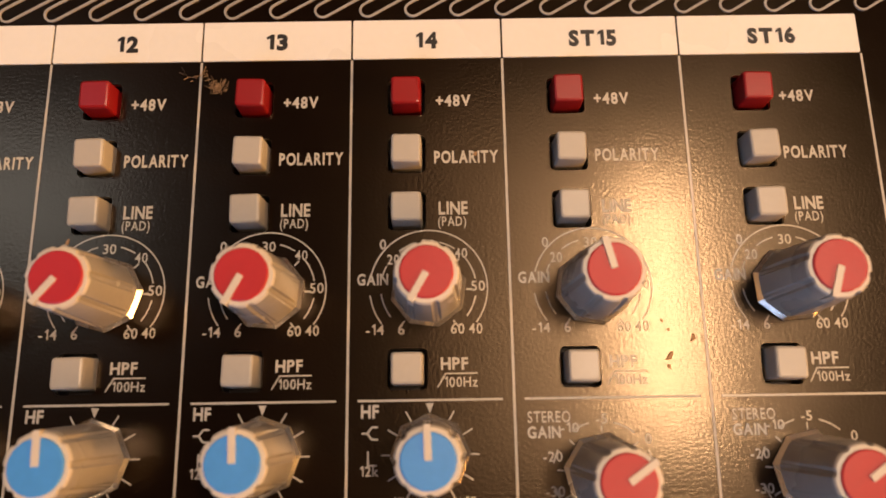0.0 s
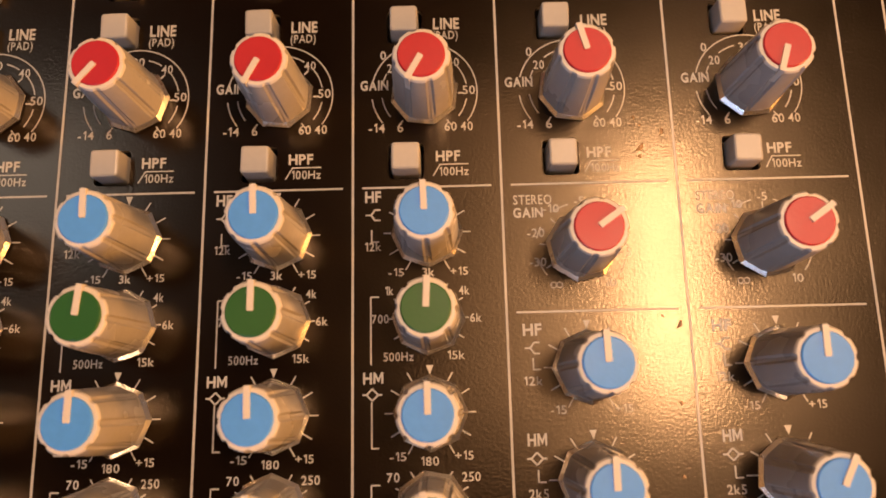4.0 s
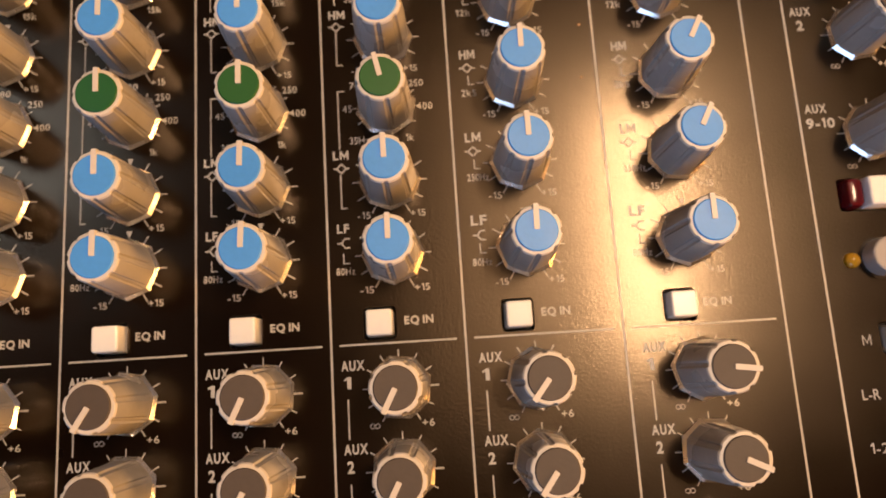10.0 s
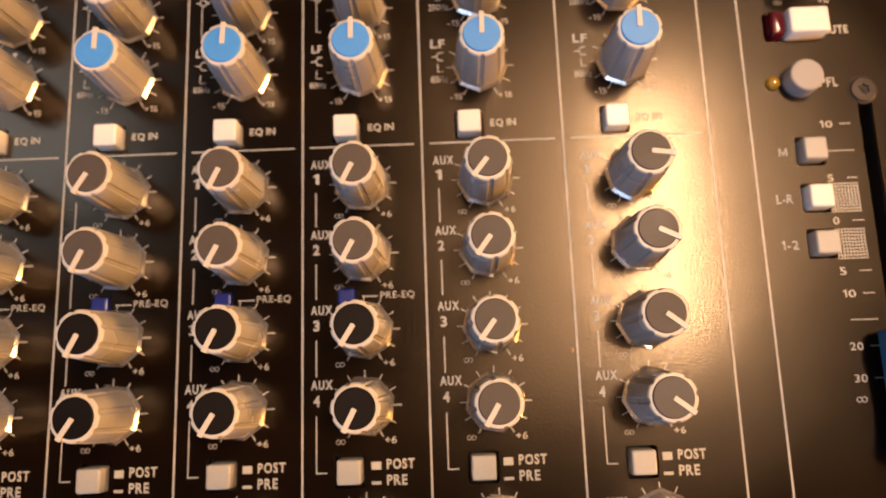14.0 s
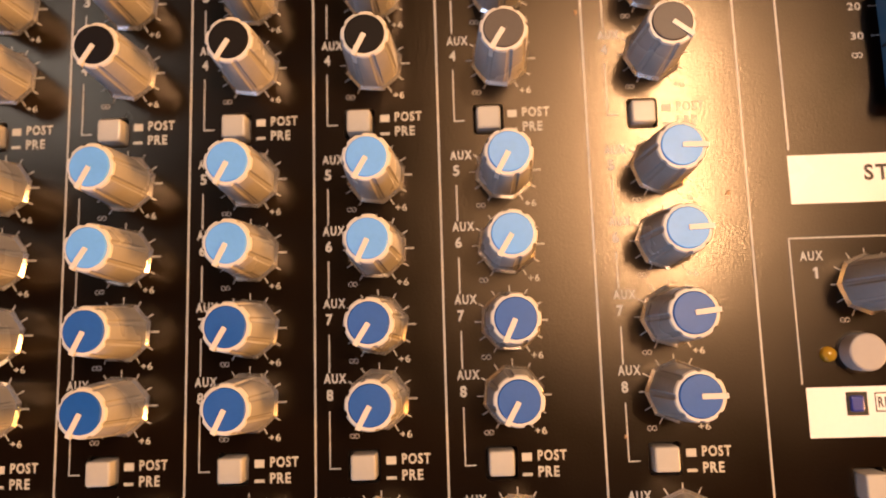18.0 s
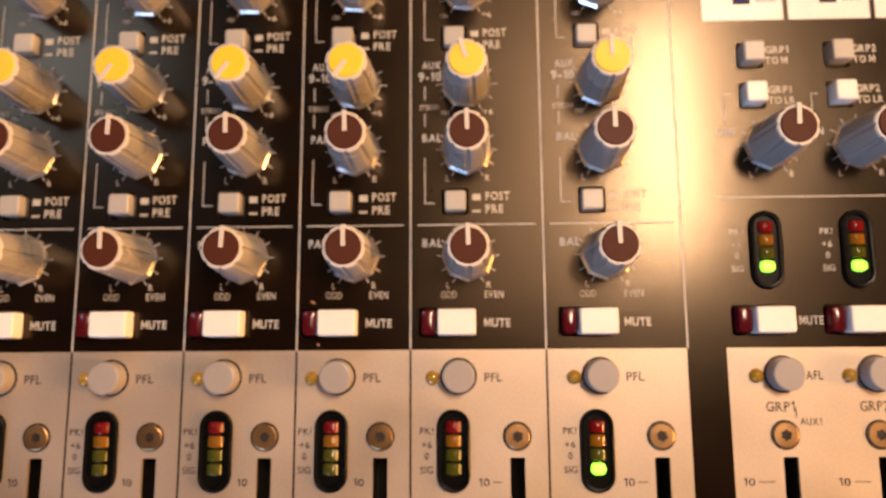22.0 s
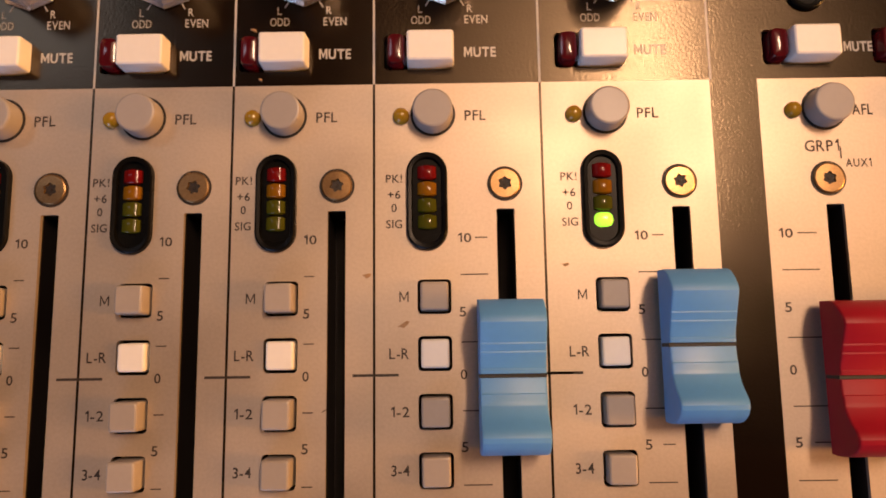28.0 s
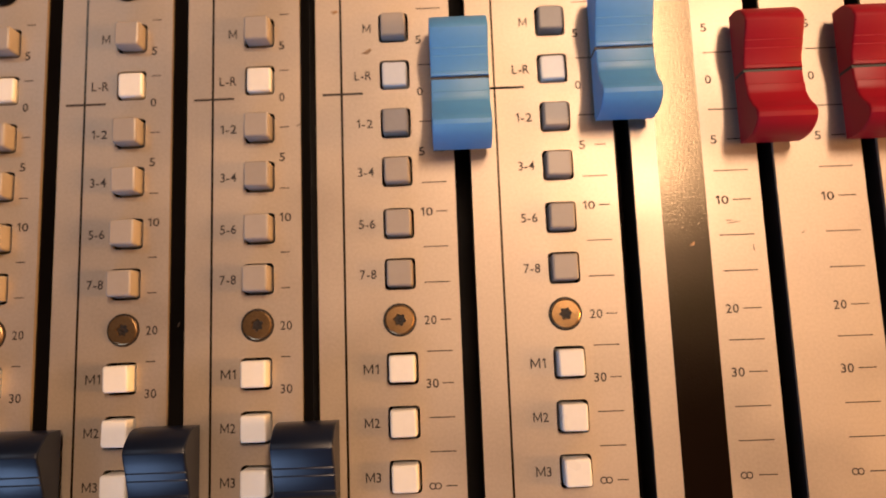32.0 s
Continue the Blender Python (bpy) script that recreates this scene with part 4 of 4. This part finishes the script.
# stereo return above the groups
cpart("white_box", Shape().quad(69.2, -242.2, 150, -232.4, 0.03), WHITE_STRIP, (0, 0, 0))
printed("printed_word", write(Shape(), "ST1-2", 83.9, 94.5, -237.9, -234.6, True, 0.06), 0, 0, True)
s = Shape()
for x0, y0, x1, y1 in ((68.0, -249.0, 104.0, -249.0), (68.0, -277.2, 68.0, -249.0), (104.0, -249.0, 104.0, -277.2)):
    s.stroke(x0, y0, x1, y1, 0.3, PRINT_Z)
write(s, "AUX", 69.8, 74.3, -253.5, -251.6, True)
write(s, "1", 72.1, 73.0, -257.0, -254.8, True)
write(s, "+10", 85.2, 88.6, -265.4, -263.8)
write(s, "FL", 83.9, 86.4, -272.3, -270.4)
printed("send_mark", s, 0)
stamp("knob_scale", ("aux", 12.55), lambda s: aux_scale(s, 12.55), 82.2 - 12.55, -258.3)
knob(82.2, -258.3, "umber", 90)
listen_button(79.0, -271.3)
listen_button(99.0, -271.3)
knob(102.2, -258.3, "umber", 90)
mute(78.6, -132.7)
word("MUTE", 87.4, 93.0, -134.7, -132.7, 0)
listen_button(81.0, -145.4)
word("PFL", 85.4, 89.3, -146.7, -144.7, 0, bold=False)
for y, mat, text in ((-160.9, BTN_GREY, "M"), (-171.0, BTN_WHITE, "L-R"), (-180.7, BTN_GREY, "1-2")):
    button(81.5, y, mat, 2.6, label="push button of the stereo return")
    w = 1.7 if text == "M" else 3.4
    word(text, 76.6 - w, 76.6, y - 1.0, y + 0.9, 0, bold=False)
s = Shape()
for text, y in (("10", -155.1), ("5", -166.9), ("0", -176.0), ("5", -186.5), ("10", -191.1), ("20", -201.7), ("30", -208.0)):
    write(s, text, 84.2, 84.2 + 1.3 * len(text), y - 0.8, y + 0.8)
    s.stroke(88.2, y, 90.6, y, 0.2, PRINT_Z)
for y in (-161.0, -196.4):
    s.stroke(85.0, y, 90.6, y, 0.2, PRINT_Z)
for y0, y1 in ((-174.1, -168.1), (-183.9, -177.8)):
    for i in range(10):
        s.stroke(84.4 + i * 0.64, y0, 84.4 + i * 0.64, y1, 0.17, PRINT_Z)
        s.stroke(84.2, y0 + i * (y1 - y0) / 9, 90.4, y0 + i * (y1 - y0) / 9, 0.17, PRINT_Z + 0.005)
for dx in (84.6, 85.6):
    s.arc(dx, -212.1, 0.5, 0, 360, 0.2, PRINT_Z, 12)
printed("fader_scale", s, 0)
fader(94.2, -211.5, "petrol", -150.2, -226.0, 3.0)
screw(94.2, -147.8, True)
for text, y, colour in (("1", -82.0, "umber"), ("2", -97.5, "umber"), ("9-10", -118.6, "yellow")):
    s = Shape()
    write(s, "AUX", 70.9, 75.3, y + 3.0, y + 4.9, True)
    w = 1.3 * len(text)
    write(s, text, 72.4 - w * 0.3, 72.4 + w * 0.8, y - 0.2, y + 2.0, True)
    printed("send_mark", s, 0)
    stamp("knob_scale", ("aux", 12.55), lambda s: aux_scale(s, 12.55), 83.6 - 12.55, y - 1.5)
    knob(83.6, y - 1.5, colour, 60)

# ---- the metal panels, with real openings for every button and fader ----
def sheet(name, x0, y0, x1, y1, mat, label, depth=4.0):
    """A flat panel with rounded openings cut through it and dark wells below."""
    mine = [h for h in HOLES if h[0] >= x0 - 3 and h[2] <= x1 + 3 and h[1] >= y0 - 0.01 and h[3] <= y1 + 0.01 and x0 < (h[0] + h[2]) / 2 < x1]
    ys = sorted({y0, y1, *[h[1] for h in mine], *[h[3] for h in mine]})
    s = Shape()
    for a, b in zip(ys, ys[1:]):
        cut = sorted((max(h[0], x0), min(h[2], x1)) for h in mine if h[1] < (a + b) / 2 < h[3])
        at = x0
        for l, r in cut:
            if l > at:
                s.quad(at, a, l, b, 0)
            at = max(at, r)
        if at < x1:
            s.quad(at, a, x1, b, 0)
    w = Shape()
    for hx0, hy0, hx1, hy1, r in mine:
        cx, cy = (hx0 + hx1) / 2, (hy0 + hy1) / 2
        rim = rounded(hx1 - hx0, hy1 - hy0, r, 0, cx, cy, 3)
        n = 4
        for q, (px, py) in enumerate(((hx1, hy1), (hx0, hy1), (hx0, hy0), (hx1, hy0))):
            ids = s.ring([(px, py, 0)] + rim[q * n:(q + 1) * n])
            s.f += [(ids[0], ids[i + 1], ids[i]) for i in range(1, n)]
        deep = rounded(hx1 - hx0, hy1 - hy0, r, -depth * (2.5 if hy1 - hy0 > 20 else 1), cx, cy, 3)
        lip = rounded(hx1 - hx0, hy1 - hy0, r, -0.8, cx, cy, 3)
        a, b = s.ring(rim), s.ring(lip)
        s.f += [(a[i], b[i], b[(i + 1) % len(a)], a[(i + 1) % len(a)]) for i in range(len(a))]
        c, e = w.ring(lip), w.ring(deep)
        w.f += [(c[i], e[i], e[(i + 1) % len(c)], c[(i + 1) % len(c)]) for i in range(len(c))]
        w.f.append(tuple(e))
    p = cpart(name, s, mat, label=label)
    if w.f:
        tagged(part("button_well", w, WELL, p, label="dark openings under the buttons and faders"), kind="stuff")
    return p


bounds = [LEFT] + [EDGES[n] for n in sorted(EDGES) if n > 9]
for x0, x1 in zip(bounds, bounds[1:]):
    sheet("channel_panel", x0, SPLIT, x1, 8.0, BLACK_PANEL, "black textured channel panel")
    sheet("fader_panel", x0 + 0.22, -512.0, x1 - 0.22, SPLIT, SILVER, "silver-grey fader panel")
sheet("channel_panel", EDGES[17], SPLIT, RIGHT, 8.0, BLACK_PANEL, "black textured group and return panel")
sheet("fader_panel", 69.3, -512.0, RIGHT, SPLIT, SILVER, "silver-grey group fader panel")
under = Shape()
for x in bounds[1:-1]:
    under.quad(x - 0.22, -512, x + 0.22, SPLIT, -0.02)
under.quad(EDGES[17] - 0.22, -512, 69.3, SPLIT, -0.02)
cpart("black_joint", under, BLACK_PANEL, label="black bare panel between the silver fields")
cpart("front_edge", Shape().box(LEFT, FRONT, -40, RIGHT, -512, 0), BLACK_PANEL, label="black front edge of the console")

# rear grille with slanted slots, each with a pale pressed rim
cpart("rear_panel", Shape().quad(LEFT, 8.0, RIGHT, BACK, 0), BLACK_PANEL, label="black rear panel with slanted slots")


def slot_outline():
    s = Shape()
    length, r = 24.0, 1.3
    tilt = radians(31)
    ux, uy = math.cos(tilt), math.sin(tilt)
    inner, outer = [], []
    for end, a0 in ((1, -90), (-1, 90)):
        for i in range(9):
            a = radians(a0 + 180 * i / 8)
            for pts, rr in ((inner, r - 0.19), (outer, r + 0.19)):
                px, py = (end * length / 2) + rr * math.cos(a), rr * math.sin(a)
                pts.append((px * ux - py * uy, px * uy + py * ux, 0))
    up = [(x, y, 0.25) for x, y, z in inner]
    uo = [(x, y, 0.25) for x, y, z in outer]
    s.loft([outer, uo, up, inner], top=False)
    return smooth_by_angle(s.mesh("slot_rim", shader("worn_grey_rim", (0.34, 0.33, 0.32), 0.45, vary=0.2)), 50)


SLOT = slot_outline()
for i in range(41):
    cpart("slot_rim", SLOT, None, (-152.0 + i * 7.75, 15.6, 0), 0, "pale worn rim of a slanted slot")

# the box of the console under its panels
cpart("case", Shape().box(LEFT, FRONT, -100, RIGHT, BACK, -42), shader("black_case_steel", (0.02, 0.02, 0.02), 0.5, vary=0.2), label="black steel case of the console")
for x0, x1 in ((LEFT - 12, LEFT), (RIGHT, RIGHT + 12)):
    cpart("side_cheek", Shape().box(x0, FRONT, -100, x1, BACK, 6), shader("black_case_steel", (0.02, 0.02, 0.02), 0.5), label="black side cheek of the console")

# ---- dust and crumbs ----
def fluff(name, x, y, size, count, label):
    s = Shape()
    for i in range(count):
        a = random.uniform(0, 2 * math.pi)
        r = size * random.random() ** 1.5
        px, py = r * math.cos(a), r * math.sin(a) * 0.7
        b = random.uniform(0, math.pi)
        l = size * random.uniform(0.15, 0.5)
        q, e = px + l * math.cos(b), py + l * math.sin(b)
        z = random.uniform(0.1, size * 0.35)
        s.loft([[(px, py, z), (px + 0.06, py, z), (px, py + 0.07, z + 0.05)], [(q, e, z * 0.6), (q + 0.05, e, z * 0.6), (q, e + 0.05, z * 0.6 + 0.04)]])
    ob = part(name, s, DUST, None, (x, y, 0.02))
    return tagged(ob, label, "dust")


fluff("dust_fluff", -47.9, -4.8, 1.9, 150, "small tuft of brown dust on the black panel")
fluff("dust_fluff", -50.8, -2.8, 2.8, 22, "thin brown dust threads on the black panel")
SPECKS = ((24.2, -50.4), (28.0, -47.6), (24.3, -46.3), (23.4, -44.9), (24.0, -52.0), (25.6, -79.5), (28.3, -81.0), (27.5, -93.6), (57.0, -239.5), (-5.0, -17.0), (5.2, -406.6), (-1.2, -398.0),
          (33.5, -396.5), (-33.0, -379.3), (66.0, -447.5), (26.9, -105.0), (29.0, -200.5), (-70.5, -31.0), (34.0, -286.0), (-20.6, -362.0), (-22.0, -352.5))
for x, y in SPECKS:
    d = random.uniform(0.16, 0.42)
    long = random.uniform(1.0, 2.6)
    s = Shape().loft([[(a * long, b, c) for a, b, c in circle(d, 0, 7, wave=lambda t: 0.3 * d * math.sin(3 * t))], [(a * long, b, c) for a, b, c in circle(d * 0.5, 0.15, 7)]], bottom=True)
    tagged(part("crumb", s, DUST, None, (x, y, 0.0), random.uniform(0, 180)), "dark crumb of dirt on the console panel", "crumb", "crumbs on the panel")

# scuffs on the silver paint
for x, y, l, a in ((74.0, -443.6, 1.5, 6), (73.3, -443.2, 0.9, -5), (77.4, -448.6, 0.8, 95), (86.9, -446.0, 0.4, 40), (-8.5, -421.0, 0.7, 30), (-31.5, -459.0, 0.6, 70)):
    s = Shape().loft([[(u * l, v * 0.09, 0.05) for u, v in ((-1, 0), (-0.3, -1), (0.6, -0.7), (1, 0.1), (0.2, 1), (-0.5, 0.6))]])
    cpart("scuff_mark", s, DARK_PRINT, (x, y, 0), a, "dark scuff on the silver paint")
